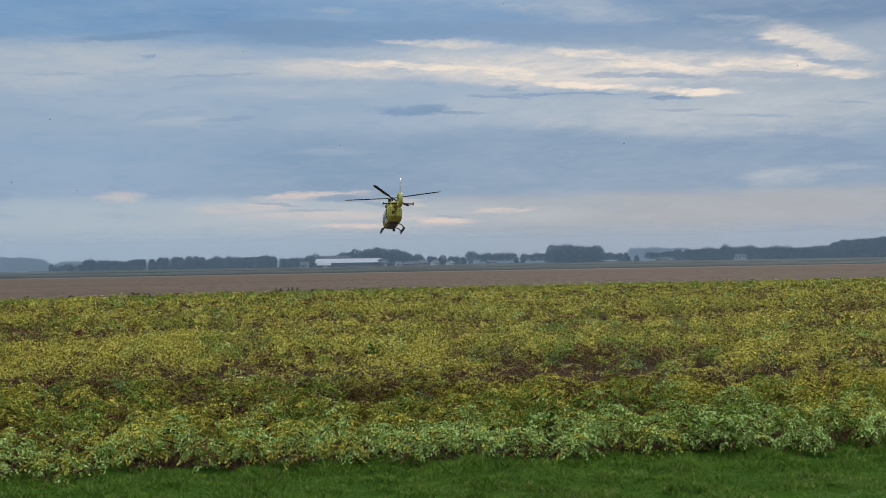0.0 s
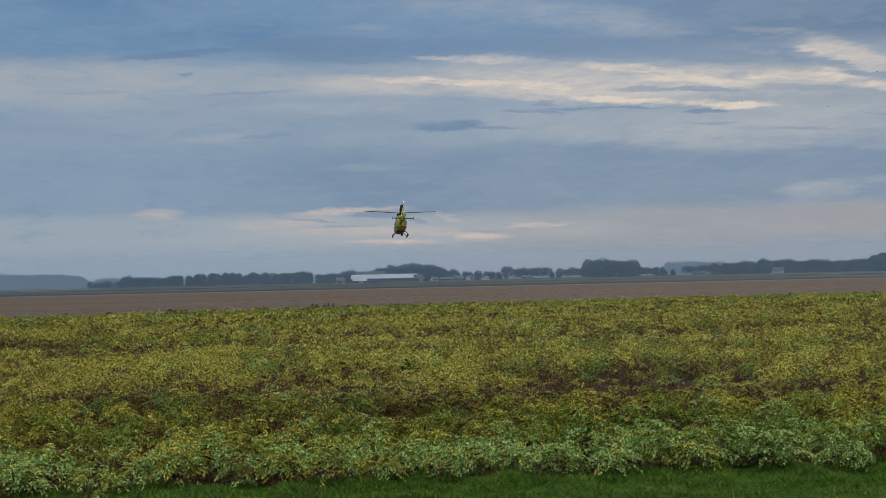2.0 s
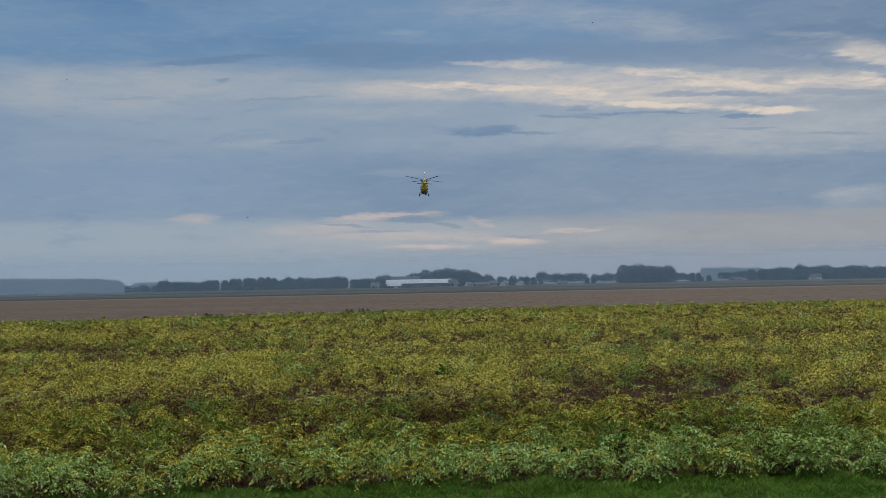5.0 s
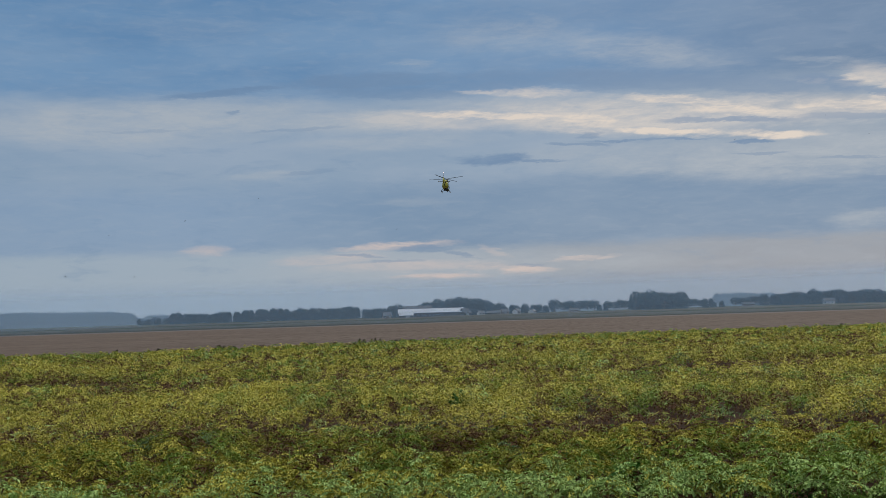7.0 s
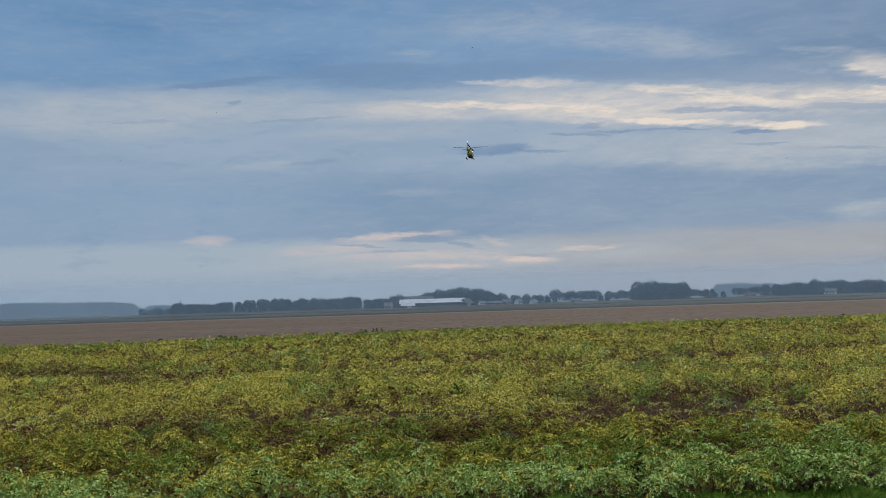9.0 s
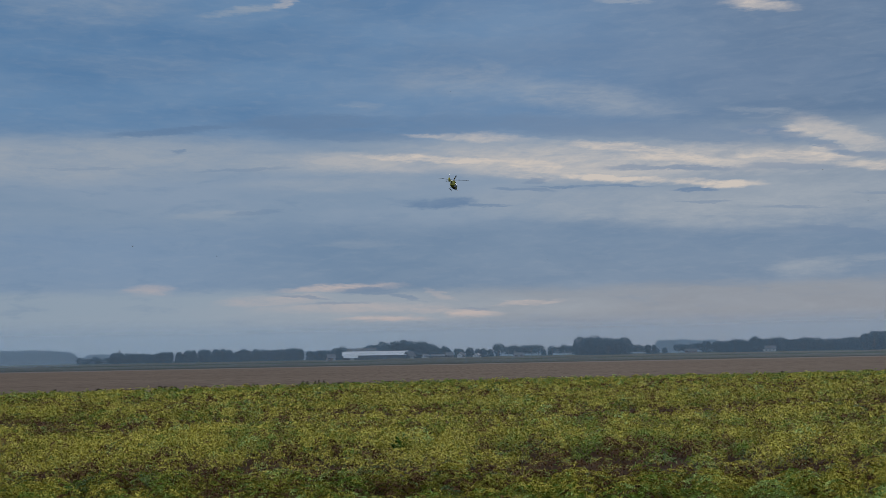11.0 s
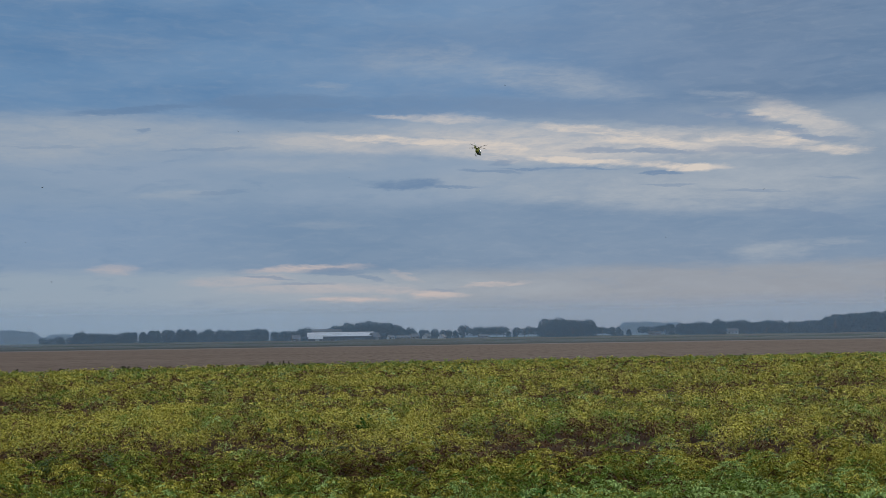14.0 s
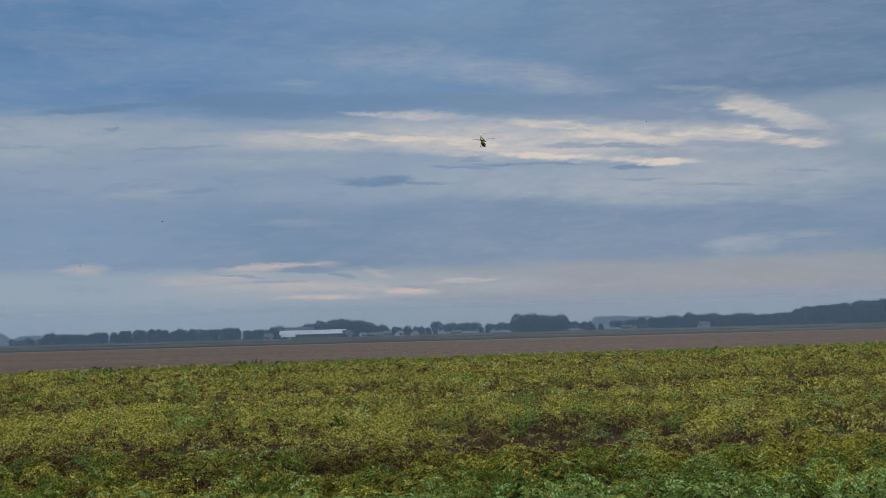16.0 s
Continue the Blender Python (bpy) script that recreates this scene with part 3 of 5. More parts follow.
def crop_band(name, y0, y1, per_plant, leaf, step, seed, plain, half):
    """Plants in ridges from y0 to y1; half(y): half the width that is planted."""
    rng = np.random.default_rng(seed)
    X, Y, Z, S, K, A, D = [], [], [], [], [], [], []
    per_frond = 9 if not plain else 5                            # leaflets on one compound leaf
    y = y0
    while y < y1:
        h = half(y)
        xs = np.arange(-h, 0.9 * h, step) + rng.uniform(0, step)
        for x in xs:
            x += rng.normal(0, step * 0.25)
            yy = y + rng.normal(0, step * 0.28)
            if yy < front_edge(x) + 0.06 or yy > far_edge(x):
                continue
            inward = yy - front_edge(x)
            big = noise.noise((x * 0.11, yy * 0.16, 3.0))
            mid = noise.noise((x * 0.45, yy * 0.6, 8.0))
            own = rng.normal(0, 0.22)
            strip = noise.noise((x * 0.035, yy * 0.30, 21.0))      # uneven strips along the rows
            edge = max(0.0, 1 - inward / (4.3 + 2.6 * noise.noise((x * 0.4, 7.0, yy * 0.4))))    # rank green plants along the edge
            wave = noise.noise((x * 0.14, 4.0, 2.0))
            spots = 0.85 + 1.5 * noise.noise((x * 0.20, yy * 0.40, 12.0))
            bare = math.exp(-((inward - 9.4 + 0.10 * x - 1.6 * wave) / 2.3) ** 2) + 0.75 * math.exp(-((inward - 29 - 9 * wave) / 4.0) ** 2) + 0.5 * math.exp(-((inward - 50 - 12 * wave) / 5.0) ** 2)
            bare *= max(0.0, min(1.3, spots))                    # thin strips with dying plants
            vigour = 0.6 + 0.4 * big + 0.35 * mid + 0.6 * strip + own * 0.9 + 0.5 * edge - 1.9 * bare
            n = int(per_plant / per_frond * min(1.25, max(0.16, 0.62 + 0.5 * vigour)))
            tall = min(0.54, max(0.09, 0.32 + 0.16 * vigour - 0.12 * edge + rng.normal(0, 0.075)))
            r = step * 0.42 * (0.62 + 0.38 * max(vigour, 0))
            # compound leaves arch out of the plant's crown, each with its leaflets along it
            f0 = np.sqrt(rng.uniform(0, 1, n)) * 0.85
            ang = rng.uniform(0, 2 * math.pi, n)
            out = ang + rng.normal(0, 0.5, n)
            reach = rng.uniform(0.7, 1.25, n) * (0.15 if not plain else 0.12 + leaf * 0.6)
            rag = 1 + 0.30 * np.sin(3 * ang + own * 40)           # shoots reach out unevenly
            top = tall * (1.04 - 0.85 * f0 ** 2.0) * (1 + 0.2 * np.sin(4 * ang + own * 90) * f0)
            depth = np.where(rng.uniform(0, 1, n) < 0.72, rng.uniform(0.84, 1.08, n), rng.uniform(0.30, 0.85, n))
            s = np.linspace(0.12, 1.0, per_frond)[None, :]
            side = np.where(np.arange(per_frond) % 2, 1.0, -1.0)[None, :] * (s < 0.99)
            off = side * leaf * 0.5 * (1.15 - 0.4 * s)
            px = x + (r * f0 * rag * np.cos(ang))[:, None] + np.cos(out)[:, None] * reach[:, None] * s - np.sin(out)[:, None] * off
            py = yy + (r * f0 * rag * np.sin(ang))[:, None] + np.sin(out)[:, None] * reach[:, None] * s + np.cos(out)[:, None] * off
            pz = (top * depth)[:, None] + reach[:, None] * (0.50 * s - (0.55 + 0.30 * f0[:, None]) * s ** 2)
            X.append(px.ravel())
            Y.append(py.ravel())
            Z.append(np.maximum(0.02, pz).ravel())
            S.append(leaf * (rng.uniform(0.75, 1.2, (n, 1)) * (0.75 + 0.45 * s)).ravel())
            A.append((out[:, None] + side * 0.85).ravel())
            D.append((np.zeros((n, 1)) - 0.40 + 0.8 * s + 0.2 * f0[:, None]).ravel())
            # kinds: green, pale, yellow, olive, brown, dull
            n1 = noise.noise((x * 0.16 + 40, yy * 0.34, 1.0)) + 0.6 * noise.noise((x * 0.7, yy * 1.0, 17.0))
            n2 = noise.noise((x * 0.22 - 20, yy * 0.40, 6.0)) + 0.6 * noise.noise((x * 0.8, yy * 1.1, 27.0))
            n3 = noise.noise((x * 0.30 + 9, yy * 0.45, 31.0))
            greener = max(0.0, min(1.0, (yy - far_edge(x) + 19 - 8 * n3) / 9))       # towards the far edge
            w = np.array([-0.70 + 2.8 * n1 + 1.9 * edge + 2.2 * greener,
                          -1.6 + 1.8 * n2 + 5.2 * edge,
                          1.0 - 2.0 * n1 + 2.0 * n2 + 0.1 * edge + 1.5 * own - 0.6 * greener,
                          0.7 + 0.4 * edge + 0.6 * greener,
                          -0.1 - 1.8 * n2 + 3.2 * bare - 1.2 * edge - 1.2 * greener,
                          -2.8 + 4.5 * n3 + 2.0 * math.exp(-((inward - 9.0) / 4.0) ** 2)])
            w = np.exp(w)
            w = w / w.sum()
            main = rng.choice(6, p=w)                            # most leaves of a plant are alike
            kinds = np.where(rng.uniform(0, 1, n) < 0.74 - 0.3 * edge - (0.12 if yy < 24 else 0.0), main, rng.choice(6, n, p=w))
            low = (depth < 0.72) & (rng.uniform(0, 1, n) < 0.6)  # low leaves turned brown: shade painted into the gaps, and some withering
            K.append(np.repeat(np.where(low, 4, kinds), per_frond))
            if yy < 32:                  # bent stalks
                m = 14
                sa, sf = rng.uniform(0, 2 * math.pi, m), rng.uniform(0.2, 0.8, m)
                X.append(x + r * sf * np.cos(sa))
                Y.append(yy + r * sf * np.sin(sa))
                Z.append(tall * (1.02 - 0.5 * sf))
                S.append(-rng.uniform(0.14, 0.28, m))
                A.append(sa)
                D.append(1.1 * sf - 0.55)
                K.append(rng.choice([1, 2, 2, 3, 4], m) if main in (2, 3, 4) else rng.choice([1, 1, 3, 4], m))
        y += step * 0.9
    X, Y, Z, S, K, A, D = (np.concatenate(v) for v in (X, Y, Z, S, K, A, D))
    v, f = leaves(X, Y, Z, np.abs(S), rng, 0.45 if plain else 0.55, A, D, np.where(S < 0, 0.03, 0.23), plain)
    ob = joined(name, v, f, [LEAF_GREEN, LEAF_PALE, LEAF_YELLOW, LEAF_OLIVE, LEAF_BROWN, LEAF_DULL], K if plain else np.repeat(K, 2))
    return ob


def view_half(y):
    return 0.435 * y + 1.4


CROP = "ripening potato crop with green, yellow and withered brown leaves on dark soil"
for rows in ((11.0, 20, 720, 0.044, 0.50, 1, False), (20, 34, 360, 0.058, 0.56, 2, True), (34, 60, 180, 0.080, 0.64, 3, True), (60, FAR_MOST, 98, 0.120, 0.76, 4, True)):
    tagged(crop_band("potato_crop", *rows, view_half), CROP, "crop", kind="stuff")


# ---- single weeds in and behind the crop ----
def build_weed(x, y, height, spread, n, seed, label):
    rng = np.random.default_rng(seed)
    t = new("weed_plant")
    t.matrix_world = pose(x, y, 0)
    bm = bmesh.new()
    for k in range(5):
        a = 2 * math.pi * k / 5 + rng.uniform(-0.4, 0.4)
        tube(bm, [(0, 0, -0.02), (spread * 0.3 * math.cos(a), spread * 0.3 * math.sin(a), height * 0.5), (spread * 0.6 * math.cos(a), spread * 0.6 * math.sin(a), height * 0.85)], [0.008, 0.006, 0.003], 5)
    part("stem", bm, WEED, t)
    r = spread * np.sqrt(rng.uniform(0, 1, n))
    a = rng.uniform(0, 2 * math.pi, n)
    z = height * (1 - 0.6 * (r / spread) ** 2) * rng.uniform(0.25, 1, n)
    v, f = leaves(r * np.cos(a), r * np.sin(a), z, rng.uniform(0.06, 0.12, n), rng)
    o = joined("foliage", v, f, [WEED])
    o.parent = t
    tagged(t, label, "weed", "weeds in the crop")


def build_dock(bearing, dist, height, seed):
    height *= 0.55
    rng = np.random.default_rng(seed)
    x, y = at(bearing, dist)
    t = new("dock_weed")
    t.matrix_world = pose(x, y, 0)
    for k in range(3):
        bm = bmesh.new()
        dx, dy = rng.normal(0, 0.16), rng.normal(0, 0.16)
        top = height * rng.uniform(0.75, 1.05)
        tube(bm, [(dx * 0.3, dy * 0.3, -0.02), (dx * 0.8, dy * 0.8, top * 0.6), (dx, dy, top)], [0.016, 0.014, 0.008], 5)
        stem = part("stem", bm, DOCK, t)
        n = 26
        z = top * rng.uniform(0.55, 1.0, n)
        v, f = leaves(dx + rng.normal(0, 0.05, n), dy + rng.normal(0, 0.05, n), z, rng.uniform(0.07, 0.14, n), rng, 0.8)
        o = tagged(joined("seed_head", v, f, [DOCK]), kind="stuff")
        o.parent = stem
    n = 40
    v, f = leaves(rng.normal(0, 0.22, n), rng.normal(0, 0.22, n), height * rng.uniform(0.1, 0.6, n), rng.uniform(0.15, 0.28, n), rng, 0.8)
    o = joined("foliage", v, f, [WEED])
    o.parent = t
    tagged(t, "tall brown dock weed gone to seed at the crop's far edge", "weed", "dock weeds")


build_weed(-1.54, 27.90, 0.50, 0.28, 140, 60, "dark green leafy weed among the yellowing potato plants")
build_weed(1.15, 14.85, 0.42, 0.30, 170, 61, "dark green leafy weed among the yellowing potato plants")
build_weed(2.11, 15.08, 0.36, 0.26, 120, 62, "dark green leafy weed among the yellowing potato plants")
build_weed(1.89, 18.87, 0.36, 0.30, 130, 63, "dark green leafy weed among the yellowing potato plants")
build_weed(1.29, 20.23, 0.34, 0.25, 110, 64, "dark green leafy weed among the yellowing potato plants")
build_weed(-3.52, 27.06, 0.36, 0.30, 100, 65, "dark green leafy weed among the yellowing potato plants")
build_weed(4.83, 15.50, 0.40, 0.35, 150, 66, "dark green leafy weed among the yellowing potato plants")
build_weed(2.90, 14.26, 0.34, 0.30, 120, 67, "dark green leafy weed among the yellowing potato plants")
for k, (b, high) in enumerate(((-18.61, 0.85), (-16.73, 0.85), (-13.93, 1.0), (-13.73, 0.9), (-13.29, 0.85), (-12.60, 0.85), (-11.99, 0.85), (-10.16, 1.05), (-9.74, 0.85), (-8.73, 0.85), (-7.59, 1.15), (-7.48, 1.05), (-6.82, 1.20), (-5.90, 0.85), (-5.41, 0.85), (-3.74, 0.85), (-2.19, 0.85), (10.14, 0.85), (13.86, 0.85), (16.51, 0.85))):
    lean = math.tan(radians(b))
    y = (93.7 + 0.8 * math.sin(k * 2.1)) / (1 - (0.5 if b < 0 else 0.18) * lean)
    build_dock(b, y / math.cos(radians(b)), high, 80 + k)


# ---- the grass verge ----
def turf_height(x, y):
    """The lumps of the mown verge."""
    lump = noise.noise((x * 1.9, y * 2.4, 5)) + 0.6 * noise.noise((x * 5.5, y * 7.0, 2))
    return 0.05 + 0.06 * lump


def build_turf():
    xs, ys = np.arange(-8.4, 8.41, 0.07), np.arange(8.4, 14.9, 0.055)
    verts = [(x, y, turf_height(x, y) if y < front_edge(x) + 0.6 else -0.06) for y in ys for x in xs]
    nx, ny = len(xs), len(ys)
    i = (np.arange(ny - 1)[:, None] * nx + np.arange(nx - 1)).ravel()
    ob = joined("verge_turf", np.array(verts), np.stack([i, i + 1, i + nx + 1, i + nx], 1), [bpy.data.materials["polder_ground"]])
    for p in ob.data.polygons:
        p.use_smooth = True
    tagged(ob, "uneven mown grass verge with worn bare patches", "verge", kind="structure")


def build_grass():
    rng = np.random.default_rng(11)
    n = 270000
    y = rng.uniform(8.5, 15.2, n)
    x = rng.uniform(-1, 1, n) * (0.44 * y + 1.0)
    inward = front_edge(x) - y
    wear = np.array([noise.noise((a * 0.7, b * 2.0, 9)) for a, b in zip(x, y)])
    keep = (inward > -0.7) & (inward < 5.0) & ~((inward > 2.3 + 1.2 * wear) & (rng.uniform(0, 1, n) < 0.7))
    x, y, inward, wear = x[keep], y[keep], inward[keep], wear[keep]
    n = len(x)
    z0 = np.array([turf_height(a, b) for a, b in zip(x, y)])
    lump = np.clip((z0 - 0.02) / 0.06, 0, 1)
    h = np.clip(0.009 + 0.045 * lump ** 2 + rng.normal(0, 0.006, n) + 0.02 * np.exp(-(inward / 0.3) ** 2), 0.008, 0.11)
    a = rng.uniform(0, 2 * math.pi, n)
    w = rng.uniform(0.004, 0.0085, n)
    lean = rng.uniform(0.3, 1.8, n) * h
    la = rng.uniform(0, 2 * math.pi, n)
    v = np.stack([np.stack([x - w * np.cos(a), y - w * np.sin(a), z0 - 0.006], 1), np.stack([x + w * np.cos(a), y + w * np.sin(a), z0 - 0.006], 1), np.stack([x + lean * np.cos(la), y + lean * np.sin(la), z0 + h], 1)], 1).reshape(-1, 3)
    dry = (rng.uniform(0, 1, n) < np.clip(0.05 + 0.10 * (inward - 1.6) + 0.25 * wear, 0.03, 0.55)).astype(int)
    tagged(joined("verge_grass", v, np.arange(3 * n).reshape(n, 3), [GRASS, GRASS_DRY], dry), "short mown green grass with dry worn tufts along the field edge", "grass", kind="stuff")


build_turf()
build_grass()


# ---- trees ----
def tree_mesh(seed, spread=0.36, clear=0.18, count=420, leaf=0.085, dome=0.45):
    """Crown and trunk of a tree one metre high; crown of small leaf sprays set in lobes."""
    rng = np.random.default_rng(seed)
    lobes = [(0, 0, 0.60, spread * 0.85)]
    for k in range(11):
        a = rng.uniform(0, 2 * math.pi)
        r = spread * rng.uniform(0.35, 0.72)
        z = rng.uniform(clear + 0.2, 0.80)
        lobes.append((r * math.cos(a), r * math.sin(a), z, spread * rng.uniform(0.36, 0.52)))
    big = np.array([l[3] ** 2 for l in lobes])
    pts = []
    for k in rng.choice(len(lobes), count, p=big / big.sum()):
        lx, ly, lz, lr = lobes[k]
        d = rng.standard_normal(3)
        d *= lr * rng.uniform(0.55, 1.0) ** 0.5 / np.linalg.norm(d)
        # the crown keeps below a flattened dome
        roof = 0.99 - dome * min(1.0, math.hypot(lx + d[0], ly + d[1]) / spread) ** 2.0
        pts.append((lx + d[0], ly + d[1], min(roof - 0.03 * rng.uniform(), max(clear, lz + d[2]))))
    for k in range(count // 3 if clear < 0.1 else count // 12):          # low growth round the foot
        a, r = rng.uniform(0, 2 * math.pi), spread * math.sqrt(rng.uniform(0, 1))
        pts.append((r * math.cos(a), r * math.sin(a), clear + rng.uniform(0, 0.36)))
    p = np.array(pts)
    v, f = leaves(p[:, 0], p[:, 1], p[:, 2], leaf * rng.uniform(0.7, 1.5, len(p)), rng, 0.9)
    me_ob = joined("crown", v, f, [HAZED_LEAF])
    bm = bmesh.new()
    tube(bm, [(0, 0, -0.01), (0.004, 0, clear), (0.0, 0.004, 0.55), (0, 0, 0.85)], [0.026, 0.02, 0.013, 0.004], 7)
    for k in range(6):
        a = 2 * math.pi * k / 6 + rng.uniform(-0.3, 0.3)
        z = clear + 0.06 + 0.07 * k
        tube(bm, [(0, 0, z), (spread * 0.35 * math.cos(a), spread * 0.35 * math.sin(a), z + 0.10), (spread * 0.7 * math.cos(a), spread * 0.7 * math.sin(a), z + 0.17)], [0.010, 0.007, 0.003], 5)
    me = bpy.data.meshes.new("trunk")
    bm.to_mesh(me)
    bm.free()
    me.materials.append(BARK)
    crown_mesh = me_ob.data
    bpy.data.objects.remove(me_ob)
    return me, crown_mesh


ROUND = [tree_mesh(s, 0.42, 0.0, 850, 0.095) for s in (1, 2, 3)]
TALL = [tree_mesh(s, 0.30, 0.0, 850, 0.085, 0.50) for s in (4, 5, 6)]
OPEN = [tree_mesh(s, 0.55, 0.26, 800, 0.095, 0.34) for s in (7, 8)]
BUSH = [tree_mesh(s, 0.62, 0.02, 420, 0.13) for s in (9, 10)]
tree_rng = random.Random(4)


def plant(kind, x, y, height, label, group="", name="tree", wide=1.0):
    trunk_mesh, crown_mesh = tree_rng.choice(kind)
    t = new(name)
    t.matrix_world = pose(x, y, 0, 0, 0, tree_rng.uniform(0, 360)) @ Matrix.Diagonal((height * wide, height * wide, height, 1))
    for part_name, me in (("trunk", trunk_mesh), ("crown", crown_mesh)):
        o = new(part_name, me)
        o.parent = t
    tagged(t, label, "bush" if name == "bush" else "tree", group)


def tree_row(kind, b0, b1, h0, h1, dist, n, label, group, jitter=0.19, depth=20.0, wide=1.0):
    """Trees from bearing b0 to b1, their height from h0 to h1."""
    for k in range(n):
        f = k / max(1, n - 1)
        b = b0 + (b1 - b0) * f + tree_rng.uniform(-0.3, 0.3) * (b1 - b0) / n
        x, y = at(b, dist + tree_rng.uniform(-depth, depth))
        plant(kind, x, y, (h0 + (h1 - h0) * f) * tree_rng.uniform(1 - jitter, 1 + jitter * 0.4), label, group, wide=wide)


tree_row(TALL, -13.77, -7.73, 14.2, 15.4, 1300, 20, "tall dark tree with haze blue in its leaf colour, in a close-planted distant row", "windbreak row", wide=1.15)
tree_row(ROUND, -13.58, -7.83, 11.8, 12.8, 1340, 16, "tall dark tree with haze blue in its leaf colour, in a close-planted distant row", "windbreak row", wide=1.00)
tree_row(ROUND, -15.23, -13.82, 11.9, 11.9, 1500, 9, "dark broadleaf tree with haze blue in its leaf colour, in a distant field hedge", "left hedge", wide=1.00)
tree_row(ROUND, -15.95, -15.38, 11.8, 11.6, 1250, 3, "dark broadleaf tree with haze blue in its leaf colour, in a distant field hedge", "left hedge", wide=1.00)
tree_row(BUSH, -17.31, -16.00, 6.7, 7.3, 1250, 6, "dark broadleaf tree with haze blue in its leaf colour, in a distant field hedge", "left hedge", wide=1.00)
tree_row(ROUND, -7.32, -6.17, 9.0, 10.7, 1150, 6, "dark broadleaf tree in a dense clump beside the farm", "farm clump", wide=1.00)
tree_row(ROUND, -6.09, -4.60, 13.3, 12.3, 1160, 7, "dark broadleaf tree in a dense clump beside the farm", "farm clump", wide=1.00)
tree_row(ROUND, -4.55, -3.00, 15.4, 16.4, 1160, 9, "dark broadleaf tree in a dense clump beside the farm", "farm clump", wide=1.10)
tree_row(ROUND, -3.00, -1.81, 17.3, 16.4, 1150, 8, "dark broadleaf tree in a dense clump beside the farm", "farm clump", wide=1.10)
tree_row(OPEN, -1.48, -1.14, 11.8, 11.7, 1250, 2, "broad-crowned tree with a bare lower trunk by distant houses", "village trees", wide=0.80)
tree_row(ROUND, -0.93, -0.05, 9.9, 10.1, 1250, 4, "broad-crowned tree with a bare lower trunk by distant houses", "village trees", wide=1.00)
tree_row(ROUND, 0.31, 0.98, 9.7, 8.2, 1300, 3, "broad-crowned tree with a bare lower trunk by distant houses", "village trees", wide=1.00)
tree_row(BUSH, 0.98, 1.30, 4.1, 4.0, 1300, 2, "dark broadleaf tree with haze blue in its leaf colour, in a distant field hedge", "village trees", wide=1.00)
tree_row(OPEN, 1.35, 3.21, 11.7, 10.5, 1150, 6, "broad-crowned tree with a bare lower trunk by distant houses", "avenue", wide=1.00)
tree_row(ROUND, 3.31, 3.62, 6.9, 6.1, 1350, 2, "dark broadleaf tree with haze blue in its leaf colour, in a distant field hedge", "avenue", wide=1.00)
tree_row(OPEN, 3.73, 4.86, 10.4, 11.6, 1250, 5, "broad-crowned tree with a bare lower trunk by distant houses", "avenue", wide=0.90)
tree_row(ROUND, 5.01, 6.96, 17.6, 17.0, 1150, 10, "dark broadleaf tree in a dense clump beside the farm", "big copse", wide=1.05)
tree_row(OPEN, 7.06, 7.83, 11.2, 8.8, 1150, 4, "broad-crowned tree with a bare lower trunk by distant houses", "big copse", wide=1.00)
tree_row(TALL, 8.08, 8.29, 10.1, 10.6, 1200, 2, "dark broadleaf tree with haze blue in its leaf colour, in a distant field hedge", "field trees", wide=1.00)
tree_row(ROUND, 8.44, 8.79, 6.7, 6.6, 1200, 2, "dark broadleaf tree with haze blue in its leaf colour, in a distant field hedge", "field trees", wide=1.00)
tree_row(OPEN, 9.45, 10.30, 10.7, 11.0, 1300, 4, "dark broadleaf tree with haze blue in its leaf colour, in a distant field hedge", "field trees", wide=1.00)
tree_row(ROUND, 10.66, 11.06, 13.6, 12.8, 1350, 2, "dark broadleaf tree with haze blue in its leaf colour, in a distant field hedge", "field trees", wide=1.00)
tree_row(ROUND, 11.26, 12.84, 13.7, 12.5, 1250, 8, "dark broadleaf tree with haze blue in its leaf colour, in a distant field hedge", "right hedge", wide=1.35)
tree_row(ROUND, 12.74, 14.21, 16.7, 15.4, 1450, 7, "dark broadleaf tree with haze blue in its leaf colour, in a distant field hedge", "right hedge", wide=1.35)
tree_row(ROUND, 14.26, 17.24, 13.5, 12.8, 1300, 17, "dark broadleaf tree with haze blue in its leaf colour, in a distant field hedge", "right hedge", wide=1.35)
tree_row(BUSH, 11.53, 12.89, 8.0, 7.5, 1150, 5, "dark broadleaf tree with haze blue in its leaf colour, in a distant field hedge", "right hedge", wide=1.00)
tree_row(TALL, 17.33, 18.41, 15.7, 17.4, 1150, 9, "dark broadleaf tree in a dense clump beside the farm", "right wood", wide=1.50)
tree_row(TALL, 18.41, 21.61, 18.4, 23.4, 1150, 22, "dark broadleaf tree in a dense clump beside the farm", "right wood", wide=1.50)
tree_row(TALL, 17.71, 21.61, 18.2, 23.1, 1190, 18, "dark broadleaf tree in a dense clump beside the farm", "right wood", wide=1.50)

